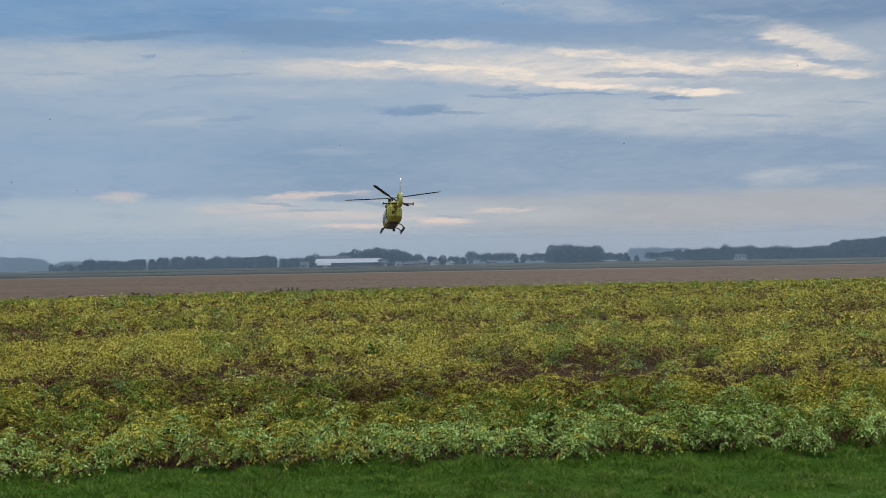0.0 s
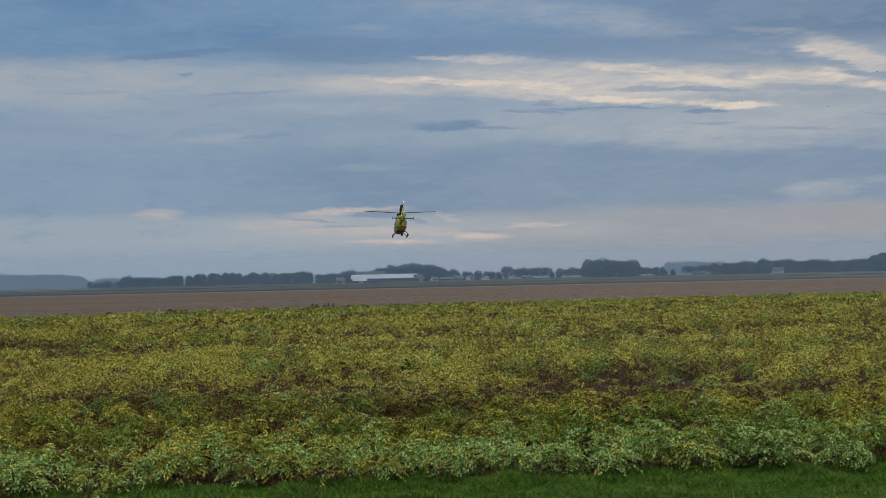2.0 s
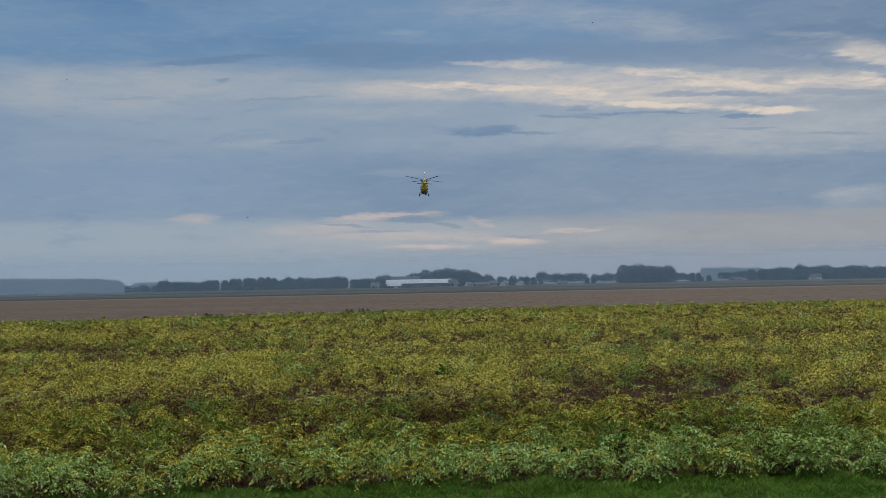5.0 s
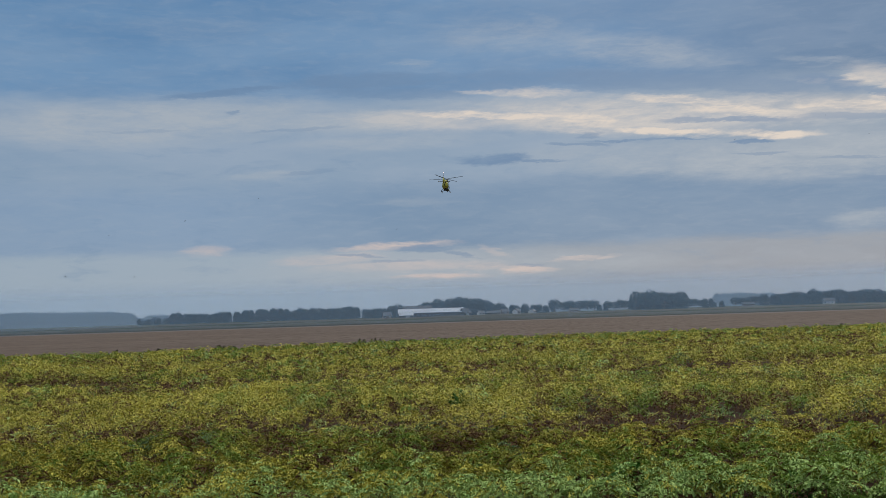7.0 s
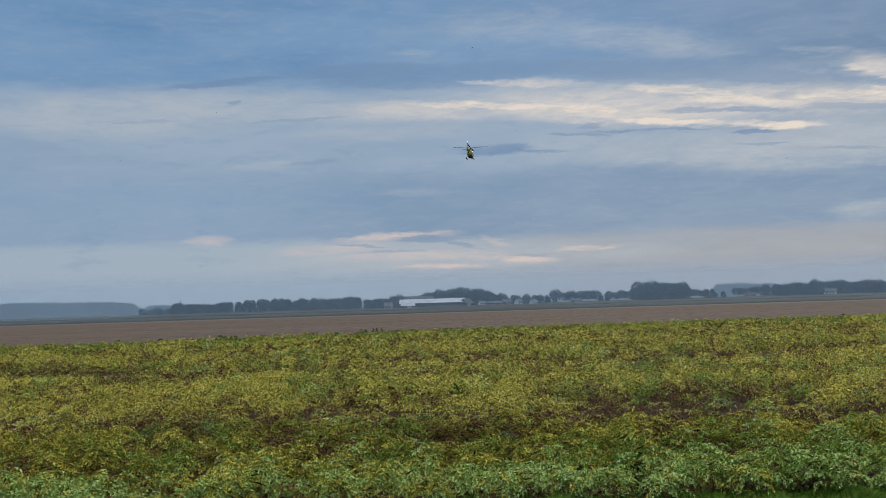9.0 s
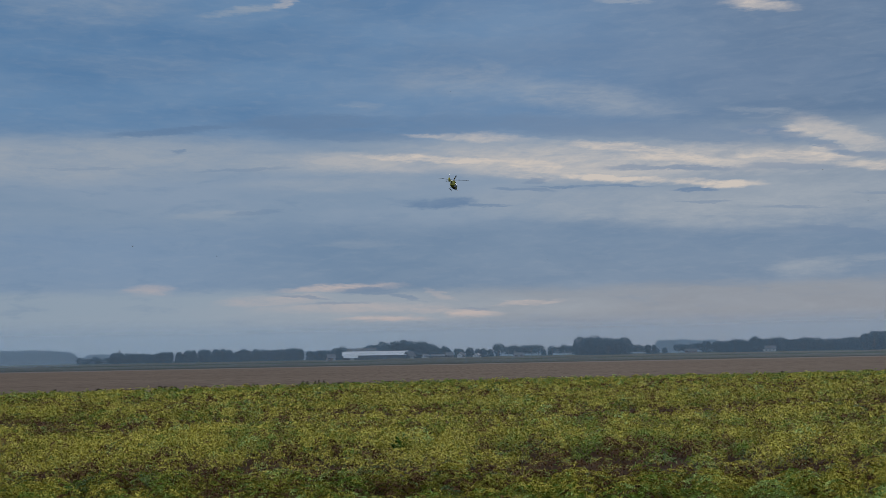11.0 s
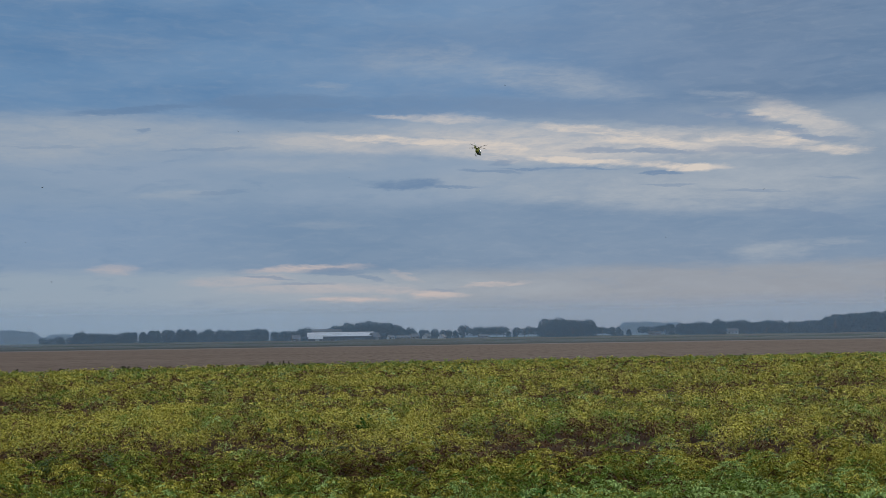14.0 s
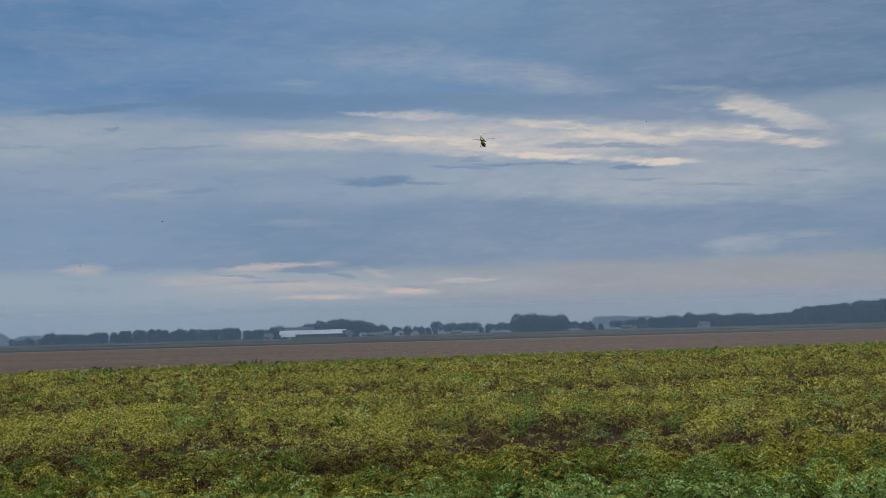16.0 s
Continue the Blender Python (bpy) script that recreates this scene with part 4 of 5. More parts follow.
# ---- far woods that close the horizon ----
def build_far_wood(b0, b1, dist, h0, h1, seed, label):
    rng = np.random.default_rng(seed)
    n = int(abs(b1 - b0) * 950)
    f = rng.uniform(0, 1, n)
    b = np.radians(b0 + (b1 - b0) * f)
    crest = np.array([noise.noise((k * 1.3, seed, 0)) + 0.4 * noise.noise((k * 6.0, seed, 0)) for k in np.degrees(b)])
    top = (h0 + (h1 - h0) * f) * (1 + 0.22 * crest) * np.clip(np.minimum(f, 1 - f) * 9 + 0.3, 0, 1)
    d = dist + rng.uniform(-30, 30, n)
    z = top * rng.uniform(0, 1, n) ** 0.85
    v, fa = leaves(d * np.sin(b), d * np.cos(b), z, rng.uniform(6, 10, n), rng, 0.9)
    tagged(joined("far_wood", v, fa, [HAZED_LEAF]), label, "wood", kind="stuff")


build_far_wood(-23.77, -17.38, 2600, 28.0, 23.5, 20, "far wood along the horizon with haze blue in its leaf colour")
build_far_wood(-17.43, -12.35, 2400, 14.2, 10.2, 21, "far wood along the horizon with haze blue in its leaf colour")
build_far_wood(-7.83, -3.73, 2500, 12.6, 9.5, 22, "far wood along the horizon with haze blue in its leaf colour")
build_far_wood(-2.43, 5.58, 2600, 8.7, 5.9, 23, "far wood along the horizon with haze blue in its leaf colour")
build_far_wood(5.58, 8.39, 2500, 5.8, 10.4, 24, "far wood along the horizon with haze blue in its leaf colour")
build_far_wood(8.29, 11.21, 2200, 19.4, 18.4, 25, "far wood along the horizon with haze blue in its leaf colour")
build_far_wood(9.40, 16.05, 2300, 15.2, 14.5, 26, "far wood along the horizon with haze blue in its leaf colour")
build_far_wood(-28.57, -23.56, 2600, 35.1, 30.1, 27, "far wood along the horizon with haze blue in its leaf colour")
build_far_wood(21.16, 26.78, 2000, 11.2, 11.6, 28, "far wood along the horizon with haze blue in its leaf colour")


# ---- added see-through sheets that stand in for evening haze over the far fields ----
def build_haze_sheet(name, dist, height, amount):
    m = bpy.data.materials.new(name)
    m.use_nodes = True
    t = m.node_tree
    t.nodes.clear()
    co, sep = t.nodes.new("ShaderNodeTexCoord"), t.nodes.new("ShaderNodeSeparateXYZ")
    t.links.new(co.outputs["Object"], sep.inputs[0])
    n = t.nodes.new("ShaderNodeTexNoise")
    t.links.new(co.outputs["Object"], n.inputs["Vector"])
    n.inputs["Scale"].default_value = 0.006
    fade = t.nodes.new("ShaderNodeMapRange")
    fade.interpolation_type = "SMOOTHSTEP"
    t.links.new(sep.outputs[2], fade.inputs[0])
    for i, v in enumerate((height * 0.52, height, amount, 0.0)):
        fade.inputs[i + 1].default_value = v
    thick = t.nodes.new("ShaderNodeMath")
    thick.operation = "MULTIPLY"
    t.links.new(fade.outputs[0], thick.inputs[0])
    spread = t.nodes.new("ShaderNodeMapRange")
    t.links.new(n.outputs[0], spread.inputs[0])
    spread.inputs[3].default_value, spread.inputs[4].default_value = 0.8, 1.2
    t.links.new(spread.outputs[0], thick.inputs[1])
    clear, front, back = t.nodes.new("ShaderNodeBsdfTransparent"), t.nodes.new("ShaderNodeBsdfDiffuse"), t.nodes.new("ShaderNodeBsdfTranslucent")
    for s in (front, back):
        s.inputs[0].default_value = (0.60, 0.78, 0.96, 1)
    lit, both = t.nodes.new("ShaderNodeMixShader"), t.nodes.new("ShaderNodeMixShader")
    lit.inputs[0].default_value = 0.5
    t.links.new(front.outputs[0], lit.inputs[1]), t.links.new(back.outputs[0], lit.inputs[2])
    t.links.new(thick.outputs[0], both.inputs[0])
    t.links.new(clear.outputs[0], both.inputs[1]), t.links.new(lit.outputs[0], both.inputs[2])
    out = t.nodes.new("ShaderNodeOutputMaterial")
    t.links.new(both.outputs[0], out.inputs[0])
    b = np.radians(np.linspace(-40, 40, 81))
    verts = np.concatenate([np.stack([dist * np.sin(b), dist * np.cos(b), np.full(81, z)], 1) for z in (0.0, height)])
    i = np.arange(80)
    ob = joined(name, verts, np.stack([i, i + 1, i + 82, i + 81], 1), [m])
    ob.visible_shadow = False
    tagged(ob, "added see-through blue sheet that stands in for haze over the far fields", "haze", kind="structure")


# three upright curved sheets, each veiling all that stands behind it
build_haze_sheet("haze", 332, 13.5, 0.10)
build_haze_sheet("haze", 700, 25.5, 0.17)
build_haze_sheet("haze", 1750, 60, 0.36)


# ---- the farm ----
def gable_body(bm, length, width, eave, ridge):
    v = [bm.verts.new(p) for x in (-length / 2, length / 2) for p in ((x, -width / 2, -0.1), (x, width / 2, -0.1), (x, width / 2, eave), (x, 0, ridge), (x, -width / 2, eave))]
    a, b = v[:5], v[5:]
    bm.faces.new(a[::-1]), bm.faces.new(b)
    for i in range(5):
        bm.faces.new((a[i], a[(i + 1) % 5], b[(i + 1) % 5], b[i]))
    bmesh.ops.recalc_face_normals(bm, faces=bm.faces)


def slope(bm, length, y0, z0, y1, z1, thick, ribs=0):
    d = Vector((0, y1 - y0, z1 - z0))
    ang = math.atan2(d.z, d.y)
    m = Matrix.Translation((0, y0, z0)) @ Matrix.Rotation(ang, 4, "X")
    box(bm, -length / 2, length / 2, 0, d.length, 0, thick, m)
    for k in range(ribs):
        x = -length / 2 + length * (k + 0.5) / ribs
        box(bm, x - 0.06, x + 0.06, 0, d.length, thick, thick + 0.07, m)


def farm_building(name, bearing, dist, turn, length, width, eave, ridge, wall_mat, roof_mat, label, openings=(), group="", ribs=0):
    x, y = at(bearing, dist)
    t = new(name)
    t.matrix_world = pose(x, y, 0, 0, 0, turn - bearing)
    bm = bmesh.new()
    gable_body(bm, length, width, eave, ridge)
    part("wall", bm, wall_mat, t)
    for s in (-1, 1):
        bm = bmesh.new()
        rise = (ridge - eave) / (width / 2)
        slope(bm, length + 0.8, s * (width / 2 + 0.6), eave - 0.6 * rise + 0.05, 0, ridge + 0.05, 0.18, ribs)
        part("roof", bm, roof_mat, t)
    for kind, u, w, z0, z1, mat in openings:
        bm = bmesh.new()
        box(bm, u - w / 2, u + w / 2, -width / 2 - 0.08, -width / 2 + 0.05, z0, z1)
        o = part(kind, bm, mat, t)
        if kind == "window":
            bm = bmesh.new()
            box(bm, u - w / 2 - 0.08, u + w / 2 + 0.08, -width / 2 - 0.14, -width / 2 - 0.02, z0 - 0.12, z0)
            part("sill", bm, WHITE, o)
    tagged(t, label, "barn" if name == "barn" else "house" if "house" in name else "shed", group)
    return t


DOOR_GREY = material("door_grey", (0.16, 0.17, 0.18), (0.26, 0.27, 0.28), 0.6, scale=0.6, fine=6)
BARN_DOOR = material("barn_door", (0.022, 0.027, 0.036), (0.045, 0.051, 0.062), 0.7, scale=0.6, fine=6)
barn = farm_building("barn", -4.33, 790, -3, 40.5, 12, 3.2, 5.5, BARN_WALL, ROOF_METAL, "long low barn with pale sheet-metal roof and dark walls",
                     [("door", -9 + 7 * k, 4.2, 0, 2.8, BARN_DOOR) for k in range(4)], ribs=40)
farm_building("shed", -5.45, 778, -3, 8, 6, 1.9, 3.6, BARN_WALL, ROOF_METAL, "small shed with pale roof against the barn's end", [("door", 1, 2.6, 0, 2.2, DOOR_GREY)], "farm sheds", 8)
farm_building("shed", -2.78, 785, 40, 5.5, 5, 2.6, 5.0, BARN_WALL, ROOF_TILE, "dark-walled shed with dark roof at the barn's end", [("door", 0, 2.8, 0, 2.6, DOOR_GREY)], "farm sheds", 8)
farm_building("farmhouse", -4.95, 840, 4, 19, 8, 3.6, 7.8, BRICK, ROOF_TILE, "tall grey-roofed farmhouse between dark trees", [("window", -9 + 4.5 * k, 1.4, 1.0, 2.6, TINT) for k in range(5)], "houses")
farm_building("house", -6.35, 820, 12, 5, 5, 2.2, 4.2, BRICK, ROOF_TILE, "small brick house with dark tiled roof", [("window", -1.8, 1.2, 0.9, 2.2, TINT), ("door", 1.6, 1.1, 0, 2.1, DOOR_GREY)], "houses")
for b, d, turn, ln, tall, wall, roof in ((-2.05, 985, 20, 4.5, 3.4, RENDER_WHITE, ROOF_TILE), (-1.45, 1020, -8, 11, 3.2, BARN_WALL, ROOF_TILE), (-0.98, 1060, 25, 6, 4.6, BRICK, ROOF_TILE), (-0.42, 1030, 50, 4, 4.4, RENDER_WHITE, ROOF_TILE), (0.30, 1010, 60, 4, 3.4, RENDER_WHITE, ROOF_TILE), (2.2, 980, 8, 7, 3.2, BRICK, ROOF_TILE), (13.35, 1290, 15, 12, 5.6, RENDER_WHITE, ROOF_TILE), (9.95, 1280, 4, 12, 4.0, BRICK, ROOF_TILE)):
    farm_building("house", b, d, turn, ln, 5.5, tall * 0.55, tall, wall, roof, {RENDER_WHITE: "low distant house with pale walls", BRICK: "low distant brick house with dark roof"}.get(wall, "long low dark-walled outbuilding with slate roof"),
                  [("window", -ln * 0.3, 1.2, 0.8, 1.8, TINT), ("window", ln * 0.28, 1.2, 0.8, 1.8, TINT), ("door", 0, 1.0, 0, 1.95, DOOR_GREY)], "houses")


def build_mast(bearing, dist, height, r, label, name="radio_mast"):
    x, y = at(bearing, dist)
    t = new(name)
    t.matrix_world = pose(x, y, 0)
    bm = bmesh.new()
    tube(bm, [(0, 0, -0.2), (0, 0, height * 0.6), (0, 0, height)], [r, r * 0.7, r * 0.35], 8)
    part("pole", bm, DARK, t)
    for k in (0.35, 0.6, 0.85):
        bm = bmesh.new()
        box(bm, -r * 2, r * 2, -0.1, 0.1, height * k, height * k + 0.3)
        part("crossarm", bm, DARK, t)
    tagged(t, label, "mast", "masts")


build_mast(-8.05, 1900, 40, 0.35, "thin tall radio mast behind the distant trees")
build_mast(-15.7, 1700, 18, 0.9, "grey chimney-like mast above the distant trees")
build_mast(-14.4, 2400, 26, 0.35, "thin tall radio mast behind the distant trees")


# ---- the helicopter (its space: hub of the rotor at the origin, nose to +y) ----
def shell(stations, sides=28):
    """A closed body through rounded-square sections: y, half width, bottom, top, squareness."""
    bm = bmesh.new()
    rings = []
    for y, w, z0, z1, q in stations:
        ring = []
        for k in range(sides):
            a = 2 * math.pi * k / sides
            c, s = math.cos(a), math.sin(a)
            ring.append(bm.verts.new((w * math.copysign(abs(c) ** q, c), y, (z0 + z1) / 2 + (z1 - z0) / 2 * math.copysign(abs(s) ** q, s))))
        rings.append(ring)
    for a, b in zip(rings, rings[1:]):
        for k in range(sides):
            bm.faces.new((a[k], a[(k + 1) % sides], b[(k + 1) % sides], b[k]))
    bm.faces.new(rings[0][::-1]), bm.faces.new(rings[-1])
    bmesh.ops.recalc_face_normals(bm, faces=bm.faces)
    return bm


def patch(fn, nu, nv, thick):
    """A thin curved panel over the square of u and v."""
    bm = bmesh.new()
    g = [[bm.verts.new(fn(i / nu, j / nv)) for j in range(nv + 1)] for i in range(nu + 1)]
    for i in range(nu):
        for j in range(nv):
            bm.faces.new((g[i][j], g[i + 1][j], g[i + 1][j + 1], g[i][j + 1]))
    bmesh.ops.recalc_face_normals(bm, faces=bm.faces)
    bmesh.ops.solidify(bm, geom=list(bm.faces), thickness=thick)
    return bm


def build_helicopter():
    h = new("helicopter")
    tagged(h, "yellow rescue helicopter with four dark rotor blades flying away", "helicopter")
    body = smooth(part("fuselage", shell([(2.95, 0.05, -2.25, -2.15, 1), (2.8, 0.35, -2.5, -1.95, 0.9), (2.4, 0.62, -2.68, -1.7, 0.8), (1.7, 0.76, -2.76, -1.25, 0.7), (0.9, 0.79, -2.78, -1.02, 0.62),
                                          (-0.6, 0.79, -2.78, -0.98, 0.62), (-1.5, 0.77, -2.72, -1.0, 0.65), (-2.1, 0.70, -2.58, -1.02, 0.7), (-2.5, 0.56, -2.35, -1.08, 0.8), (-2.68, 0.36, -2.1, -1.2, 0.9)]), PAINT, h))
    # cowling over the engines
    smooth(part("engine_cowling", shell([(1.1, 0.3, -1.1, -0.9, 0.8), (0.7, 0.55, -1.15, -0.62, 0.75), (0, 0.62, -1.15, -0.48, 0.7), (-1.0, 0.62, -1.15, -0.52, 0.7), (-1.8, 0.52, -1.2, -0.68, 0.75), (-2.4, 0.34, -1.25, -0.85, 0.85)]), PAINT, h))
    for s in (-1, 1):
        bm = bmesh.new()
        tube(bm, [(s * 0.40, -1.3, -0.72), (s * 0.46, -1.75, -0.66), (s * 0.5, -2.0, -0.60)], [0.17, 0.17, 0.18], 14, caps=False)
        bmesh.ops.solidify(bm, geom=list(bm.faces), thickness=0.02)
        smooth(part("exhaust_pipe", bm, STEEL, h, "heat-stained steel exhaust pipe"))
        # a dark disc closes the pipe behind its open end
        bm = bmesh.new()
        tube(bm, [(s * 0.46, -1.74, -0.66), (s * 0.47, -1.78, -0.655)], 0.155, 14)
        part("exhaust_mouth", bm, DARK, h, "dark disc that closes the exhaust pipe")
        bm = bmesh.new()
        box(bm, s * 0.63 - 0.02, s * 0.63 + 0.02, -0.3, 0.35, -0.95, -0.68)
        part("air_intake", bm, DARK, h, "dark engine air intake")
    # tail boom, shrouded tail rotor and fin
    bm = bmesh.new()
    tube(bm, [(0, -1.9, -1.2), (0, -3.2, -1.28), (0, -4.6, -1.42), (0, -5.5, -1.5)], [(0.38, 0.36), (0.27, 0.28), (0.2, 0.21), (0.17, 0.19)], 16)
    smooth(part("tail_boom", bm, PAINT, h))
    bm = bmesh.new()
    n = 28
    prof = [(0.50, -0.17), (0.50, 0.17), (0.60, 0.20), (0.74, 0.10), (0.76, 0.0), (0.74, -0.10), (0.60, -0.20)]
    rings = [[bm.verts.new((w, -6.05 + r * math.cos(2 * math.pi * k / n), -1.5 + r * math.sin(2 * math.pi * k / n))) for r, w in prof] for k in range(n)]
    for k in range(n):
        a, b = rings[k], rings[(k + 1) % n]
        for i in range(len(prof)):
            j = (i + 1) % len(prof)
            bm.faces.new((a[i], a[j], b[j], b[i]))
    bmesh.ops.recalc_face_normals(bm, faces=bm.faces)
    shroud = smooth(part("tail_shroud", bm, PAINT, h))
    bm = bmesh.new()
    tube(bm, [(-0.16, -6.05, -1.5), (0.16, -6.05, -1.5)], 0.13, 14)
    part("tail_hub", bm, DARK, shroud)
    for k in range(10):
        bm = bmesh.new()
        box(bm, -0.05, 0.0, -0.035, 0.035, 0.1, 0.49, Matrix.Translation((0.0, -6.05, -1.5)) @ Matrix.Rotation(2 * math.pi * k / 10, 4, "X") @ Matrix.Rotation(0.5, 4, "Z"))
        part("tail_blade", bm, BLADE, shroud)

    def fin_at(u, v):
        z = -0.98 + 1.30 * v
        front = -5.75 - 0.62 * v
        chord = 0.82 - 0.34 * v
        a = 2 * math.pi * u
        return Vector(((0.09 - 0.05 * v) * math.sin(a), front - chord * (0.5 - 0.5 * math.cos(a)), z))

    bm = bmesh.new()
    g = [[bm.verts.new(fin_at(i / 14, j / 5)) for i in range(14)] for j in range(6)]
    for j in range(5):
        for i in range(14):
            bm.faces.new((g[j][i], g[j][(i + 1) % 14], g[j + 1][(i + 1) % 14], g[j + 1][i]))
    bm.faces.new(g[0][::-1]), bm.faces.new(g[5])
    bmesh.ops.recalc_face_normals(bm, faces=bm.faces)
    fin = smooth(part("fin", bm, WHITE, h, "slim pale upper fin"))
    bm = bmesh.new()
    bmesh.ops.create_uvsphere(bm, u_segments=12, v_segments=8, radius=0.05, matrix=Matrix.Translation((0, -6.62, 0.40)))
    smooth(part("beacon", bm, BEACON, fin, "glowing red and white beacon light"))
    bm = bmesh.new()
    tube(bm, [(0, -5.9, -2.0), (0, -6.25, -2.32)], [(0.05, 0.09), (0.04, 0.05)], 8)
    part("tail_bumper", bm, DARK, h)
    # tailplane, coloured dark for the shade on it, with end plates
    bm = bmesh.new()
    tube(bm, [(-1.42, -4.75, -1.6), (0, -4.7, -1.58), (1.42, -4.75, -1.6)], [(0.24, 0.03), (0.3, 0.045), (0.24, 0.03)], 12)
    part("tailplane", bm, DARK, h, "tailplane with its shade put into a dark colour")
    for s in (-1, 1):
        bm = bmesh.new()
        v = [(0, -4.42, -1.46), (0, -4.58, -1.2), (0, -4.92, -1.2), (0, -5.05, -1.32), (0, -4.92, -1.52), (0, -4.55, -1.56)]
        f = bm.faces.new([bm.verts.new(Vector(p) + Vector((s * 1.43, 0, -0.2))) for p in v])
        r = bmesh.ops.extrude_face_region(bm, geom=[f])
        bmesh.ops.translate(bm, verts=[e for e in r["geom"] if isinstance(e, bmesh.types.BMVert)], vec=(s * 0.05, 0, 0))
        bmesh.ops.recalc_face_normals(bm, faces=bm.faces)
        plate = part("end_plate", bm, PAINT, h)
        bm = bmesh.new()
        box(bm, s * 1.46 - 0.02, s * 1.46 + 0.05, -5.05, -4.45, -1.63, -1.56)
        part("stripe", bm, BLUE, plate)

    # windscreen, side windows and doors follow the body
    def side_wall(s, y0, y1, z0, z1, out):
        def fn(u, v):
            y, z = y0 + (y1 - y0) * u, z0 + (z1 - z0) * v
            k = min(1.0, abs((z + 1.88) / 0.9))
            taper = 0.79 - 0.12 * max(0, y - 0.9) ** 1.6 * 0.35 - max(0, -y - 1.5) * 0.12
            return Vector((s * (taper * (1 - k ** 3.2) ** (1 / 3.2) + out) if k < 1 else s * 0.3, y, z))
        return fn

    for s in (-1, 1):
        for kind, y0, y1, z0, z1, mat in (("cabin_window", 1.35, 2.15, -2.1, -1.5, TINT), ("cabin_window", 0.35, 1.2, -2.0, -1.35, TINT), ("cabin_window", -0.75, 0.2, -2.0, -1.35, TINT), ("cabin_window", -1.6, -0.95, -1.95, -1.4, TINT),
                                          ("stripe", -1.75, 1.3, -2.32, -2.12, BLUE), ("side_panel", -1.5, -0.2, -2.68, -2.36, WHITE)):
            o = smooth(part(kind, patch(side_wall(s, y0, y1, z0, z1, 0.012), 8, 5, 0.012), mat, body))

    def nose_pane(s):
        def fn(u, v):
            y = 2.72 - 1.05 * v
            w = (0.42 + 0.28 * v) * (0.06 + 0.9 * u)
            z = -2.0 + 0.78 * v - 0.16 * u * u
            return Vector((s * w, y - 0.3 * u * u, z + 0.05))
        return fn

    for s in (-1, 1):
        smooth(part("windscreen", patch(nose_pane(s), 6, 6, 0.012), TINT, body, "dark tinted windscreen"))

    # clamshell doors at the back, with a dark pane in each
    def rear(s):
        def fn(u, v):
            a = 0.04 + 1.05 * u
            z = -2.42 + 1.2 * v
            r = 0.60 * (1 - abs((z + 1.85) / 0.95) ** 3.0) ** (1 / 3)
            return Vector((s * r * math.sin(a) * 1.12, -2.08 - 0.60 * math.cos(a) * (1 - 0.12 * abs(v - 0.55)) - 0.06, z))
        return fn

    def rear_pane(s):
        fn = rear(s)
        return lambda u, v: fn(0.10 + 0.36 * u, 0.24 + 0.24 * v) + Vector((0, -0.02, 0))

    for s in (-1, 1):
        d = smooth(part("rear_door", patch(rear(s), 10, 8, 0.02), PAINT, h))
        if s < 0:
            smooth(part("pane", patch(rear_pane(s), 5, 5, 0.012), TINT, d, "dark rear door pane"))
        bm = bmesh.new()
        box(bm, s * 0.07 - 0.015, s * 0.07 + 0.015, -2.78, -2.72, -1.75, -1.55)
        part("handle", bm, DARK, d)
    bm = bmesh.new()
    box(bm, -0.42, 0.42, -1.5, 1.4, -2.82, -2.74)
    bmesh.ops.bevel(bm, geom=list(bm.edges), offset=0.03, segments=2, affect="EDGES")
    part("belly_panel", bm, DARK, h, "dark grey belly panel")
    # landing gear
    for s in (-1, 1):
        bm = bmesh.new()
        tube(bm, [(s * 1.02, 1.75, -3.12), (s * 1.02, 1.55, -3.28), (s * 1.02, 1.2, -3.33), (s * 1.02, -1.65, -3.33), (s * 1.02, -1.75, -3.32)], 0.055, 10)
        skid = smooth(part("skid", bm, DARK, h))
        bm = bmesh.new()
        box(bm, s * 1.02 - 0.12, s * 1.02 + 0.12, -0.9, 0.9, -3.25, -3.21)
        part("step", bm, DARK, skid)
    for y in (0.95, -1.15):
        bm = bmesh.new()
        tube(bm, [(-1.02, y, -3.3), (-0.92, y, -3.08), (-0.68, y, -2.84), (0, y, -2.78), (0.68, y, -2.84), (0.92, y, -3.08), (1.02, y, -3.3)], 0.05, 10)
        smooth(part("cross_tube", bm, DARK, h))
    bm = bmesh.new()
    bmesh.ops.create_uvsphere(bm, u_segments=12, v_segments=8, radius=0.16, matrix=Matrix.Translation((0.35, 1.6, -2.9)))
    smooth(part("search_light", bm, DARK, h))
    bm = bmesh.new()
    tube(bm, [(0, 0, -0.62), (0, 0, -0.3), (0, 0, -0.05)], [0.17, 0.12, 0.1], 14)
    smooth(part("mast", bm, DARK, h))
    # rotor
    rotor = new("rotor")
    rotor.parent = h
    bm = bmesh.new()
    tube(bm, [(0, 0, -0.1), (0, 0, 0.05), (0, 0, 0.1)], [0.2, 0.2, 0.1], 16)
    bmesh.ops.recalc_face_normals(bm, faces=bm.faces)
    part("rotor_hub", bm, DARK, rotor)
    bm = bmesh.new()
    st = [(0.15, 0.09, 0.05), (0.6, 0.08, 0.045), (1.1, 0.15, 0.03), (1.4, 0.2, 0.026), (3.0, 0.2, 0.024), (4.6, 0.19, 0.02), (5.0, 0.14, 0.015), (5.1, 0.08, 0.01)]
    rings = []
    for r, c, th in st:
        cone = 0.045 * r
        rings.append([bm.verts.new((r, c * math.cos(2 * math.pi * k / 10), cone + th * math.sin(2 * math.pi * k / 10))) for k in range(10)])
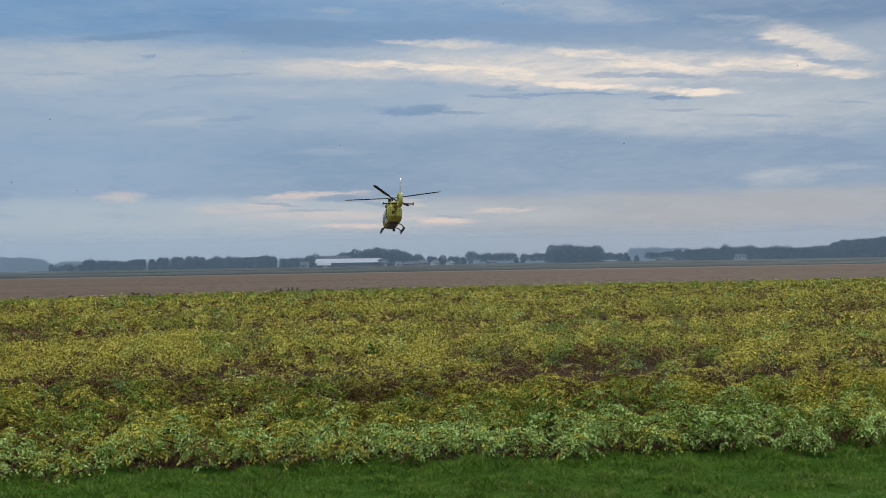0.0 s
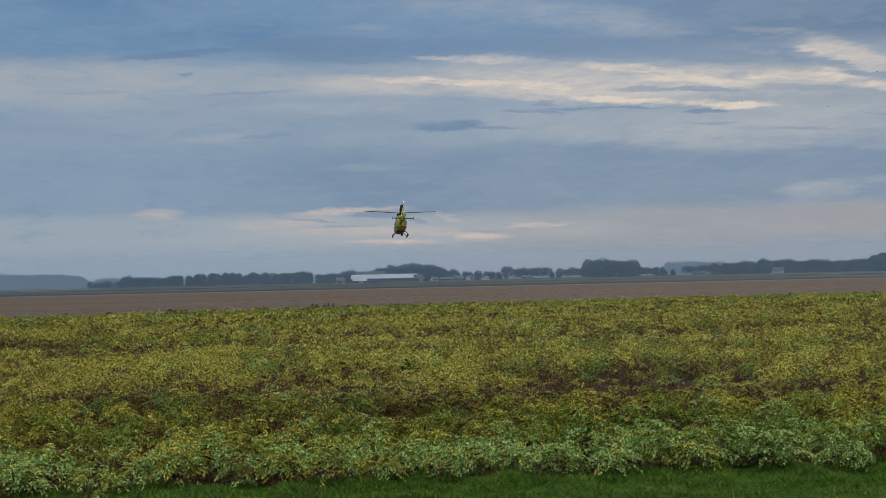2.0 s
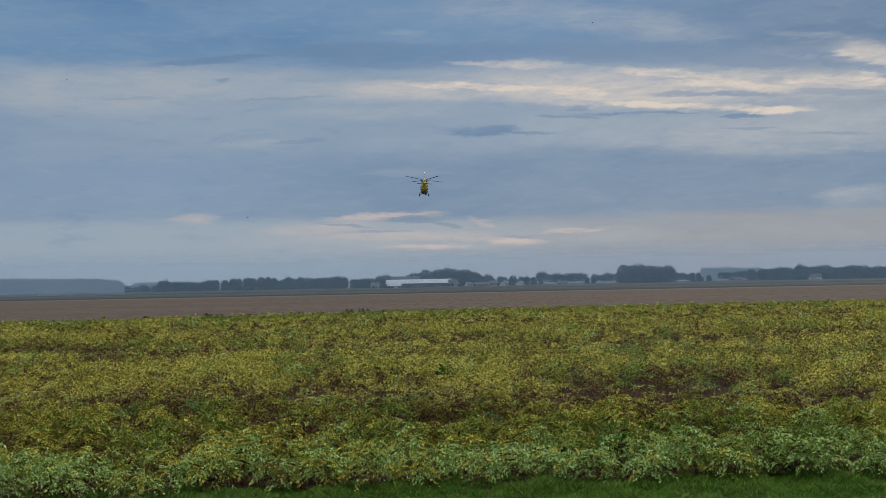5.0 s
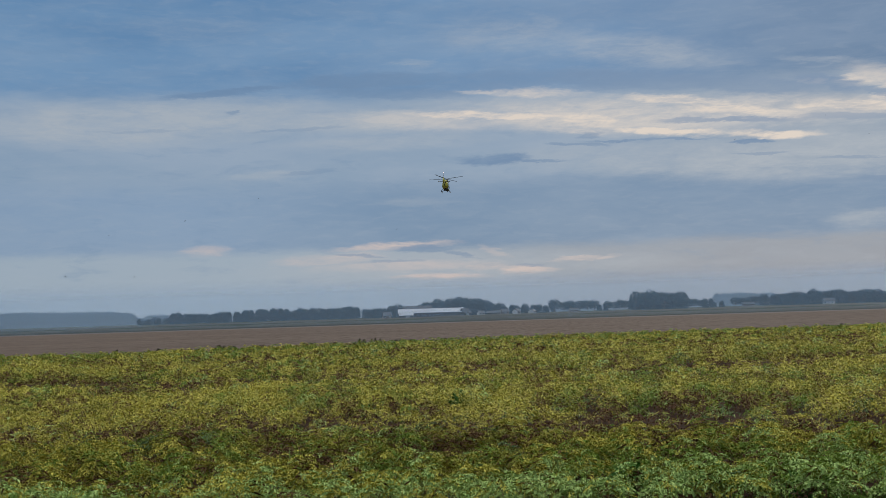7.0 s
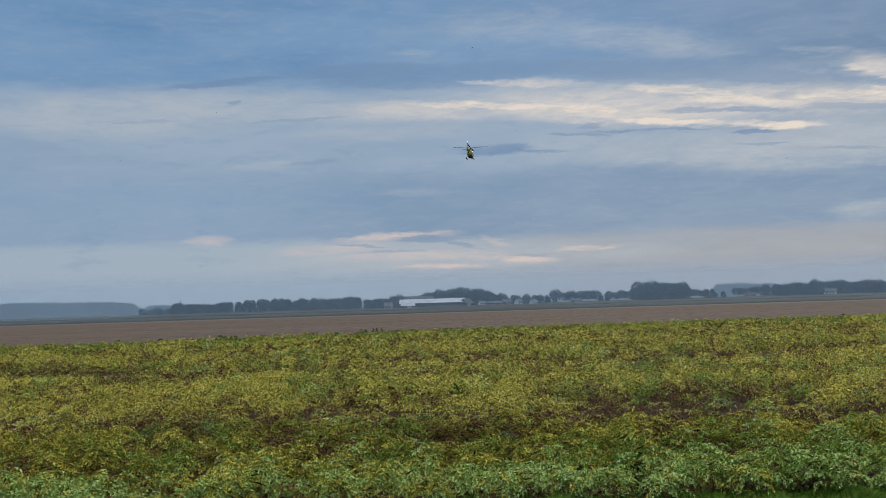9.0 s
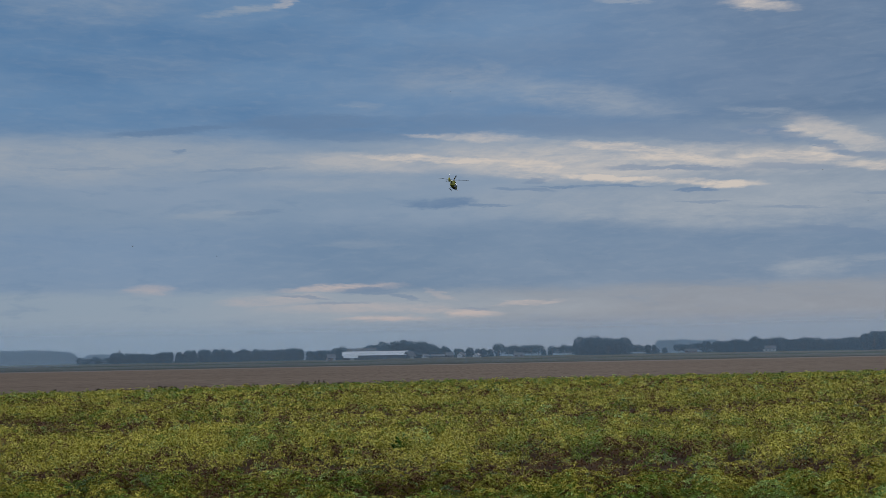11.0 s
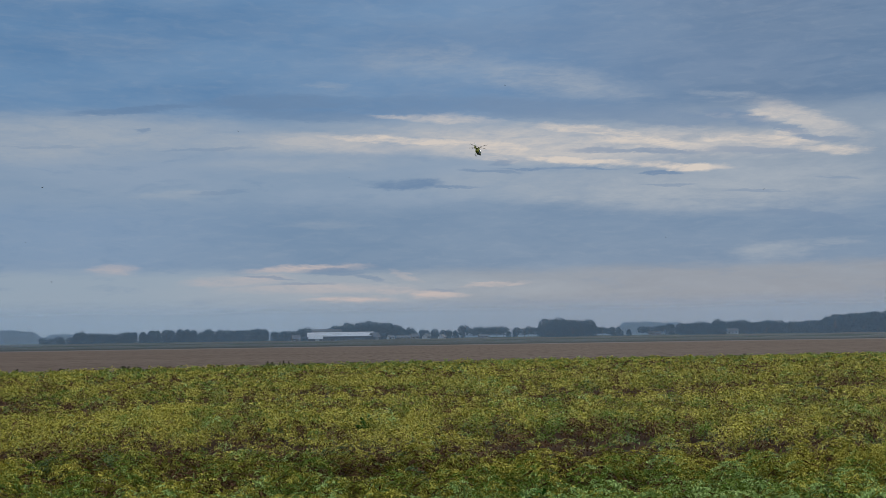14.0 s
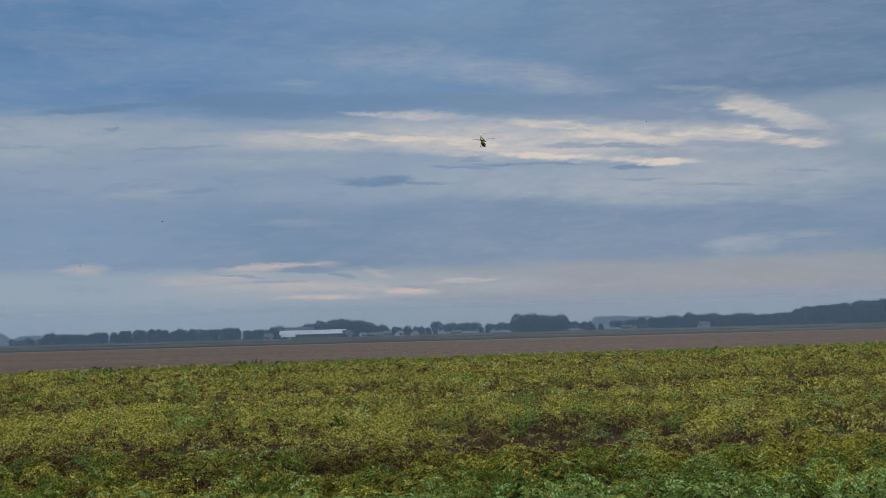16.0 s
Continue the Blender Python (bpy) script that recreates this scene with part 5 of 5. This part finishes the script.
    for a, b in zip(rings, rings[1:]):
        for k in range(10):
            bm.faces.new((a[k], a[(k + 1) % 10], b[(k + 1) % 10], b[k]))
    bm.faces.new(rings[0][::-1]), bm.faces.new(rings[-1])
    bmesh.ops.recalc_face_normals(bm, faces=bm.faces)
    first = part("rotor_blade", bm, BLADE, rotor)
    for k in range(1, 4):
        o = new("rotor_blade", first.data)
        o.parent = rotor
        o.matrix_basis = pose(0, 0, 0, 0, 0, 90 * k)
    return h, rotor


BEACON = glow("beacon_glow", (1.0, 0.72, 0.65), 2.5)
helicopter, rotor = build_helicopter()

# ---- midges in the air before the viewer ----
def build_midge():
    m = new("midge")
    bm = bmesh.new()
    tube(bm, [(0, -0.0035, 0), (0, -0.001, 0.0006), (0, 0.002, 0.0004), (0, 0.0036, 0)], [0.0005, 0.0011, 0.0012, 0.0005], 8)
    smooth(part("body", bm, DARK, m))
    for s in (-1, 1):
        bm = bmesh.new()
        f = bm.faces.new([bm.verts.new(p) for p in ((0, 0.001, 0.001), (s * 0.003, 0.002, 0.002), (s * 0.0045, 0, 0.0022), (s * 0.003, -0.002, 0.0018))])
        bmesh.ops.solidify(bm, geom=[f], thickness=0.0002)
        part("wing", bm, DARK, m)
    return tagged(m, "tiny dark midge hovering in the evening air", "insect", "midges")


# bearing, height angle, distance, phase of each one's wandering
SWARM = [(-17.2, 3.2, 4.0, 0.3), (-18.6, 3.0, 4.6, 1.7), (-16.4, 2.3, 4.2, 2.9), (-18.9, 7.2, 5.0, 4.1), (9.2, 6.0, 5.2, 5.0), (-10.5, 9.0, 5.5, 0.9), (4.5, 11.0, 5.0, 2.2), (15.5, 8.5, 4.8, 3.3), (-5.0, 6.2, 6.0, 4.6), (12.0, 4.0, 6.0, 5.8)]
first_midge = build_midge()
midges = [first_midge] + [copy_thing(first_midge, pose(0, 0, 0)) for _ in SWARM[1:]]


def wander(b, e, d, ph, t):
    b += 5.0 * math.sin(0.9 * t + ph) - 5.0 * math.sin(ph) + 1.6 * math.sin(3.1 * t + 2 * ph)
    e += 2.2 * math.sin(1.3 * t + 2 * ph) - 2.2 * math.sin(2 * ph) + 0.8 * math.sin(3.7 * t + ph)
    x, y = at(b, d)
    return pose(x, y, EYE + d * math.tan(radians(max(e, 0.6))), 0, 0, 40 * math.sin(t + ph))


# seconds, place of the hub, pitch up, roll to the right, yaw to the left
FLIGHT = [
    (0.0, -5.0, 124.7, 8.7, -9.6, 1.5, 9.2),
    (0.5, -6.2, 135.7, 9.4, -9.7, 2.0, 7.4),
    (1.0, -7.8, 147.6, 9.9, -9.2, 1.8, 8.0),
    (1.5, -9.2, 161.5, 10.7, -8.2, 1.6, 7.3),
    (2.0, -10.9, 176.4, 11.6, -7.2, 1.6, 7.8),
    (2.5, -12.5, 193.3, 13.0, -4.2, 1.0, 9.7),
    (3.0, -14.1, 210.2, 14.7, -2.7, 2.5, 9.3),
    (3.5, -15.5, 225.0, 16.9, -2.2, 2.0, 8.9),
    (6.0, -19.2, 291.3, 30.3, -7.2, 3.0, -0.7),
    (6.5, -19.2, 303.3, 33.3, -6.2, 2.8, -1.4),
    (7.0, -19.0, 315.3, 36.3, -5.2, 2.5, -1.8),
    (7.5, -18.2, 326.4, 39.7, -4.7, 2.2, -3.0),
    (8.0, -17.4, 337.5, 42.1, -4.7, 2.0, -4.3),
    (10.5, -7.6, 400.4, 57.1, -7.2, 2.0, -9.9),
    (11.0, -4.2, 412.3, 60.3, -7.2, 2.0, -13.4),
    (11.5, -1.4, 424.3, 63.0, -6.2, 2.0, -12.8),
    (12.0, 2.0, 437.1, 66.2, -5.7, 2.0, -13.3),
    (12.5, 5.7, 450.0, 68.9, -5.7, 2.0, -14.2),
    (13.0, 9.7, 462.9, 71.5, -6.2, 2.0, -14.2),
    (13.5, 14.2, 477.6, 74.0, -6.2, 2.0, -14.2),
    (14.0, 18.2, 492.2, 76.9, -6.2, 2.0, -14.1),
    (14.5, 22.4, 505.9, 79.7, -6.2, 2.0, -14.5),
    (15.0, 26.7, 519.7, 81.8, -6.2, 2.0, -14.4),
    (15.5, 31.0, 533.3, 84.2, -7.2, 2.0, -14.3),
    (16.0, 35.4, 547.0, 86.6, -7.2, 2.0, -14.7),
]
ROTOR_START, ROTOR_RATE = 63.0, 2442.7   # degrees, degrees a second


def motions():
    walk(helicopter, [(t, pose(x, y, z, pitch, roll, yaw)) for t, x, y, z, pitch, roll, yaw in FLIGHT])
    walk(rotor, [(k / FPS, pose(0, 0, 0, 0, 0, (ROTOR_START + ROTOR_RATE * k / FPS) % 360)) for k in range(16 * FPS + 1)])
    for m, row in zip(midges, SWARM):
        walk(m, [(k * 0.25, wander(*row, k * 0.25)) for k in range(65)])


motions()
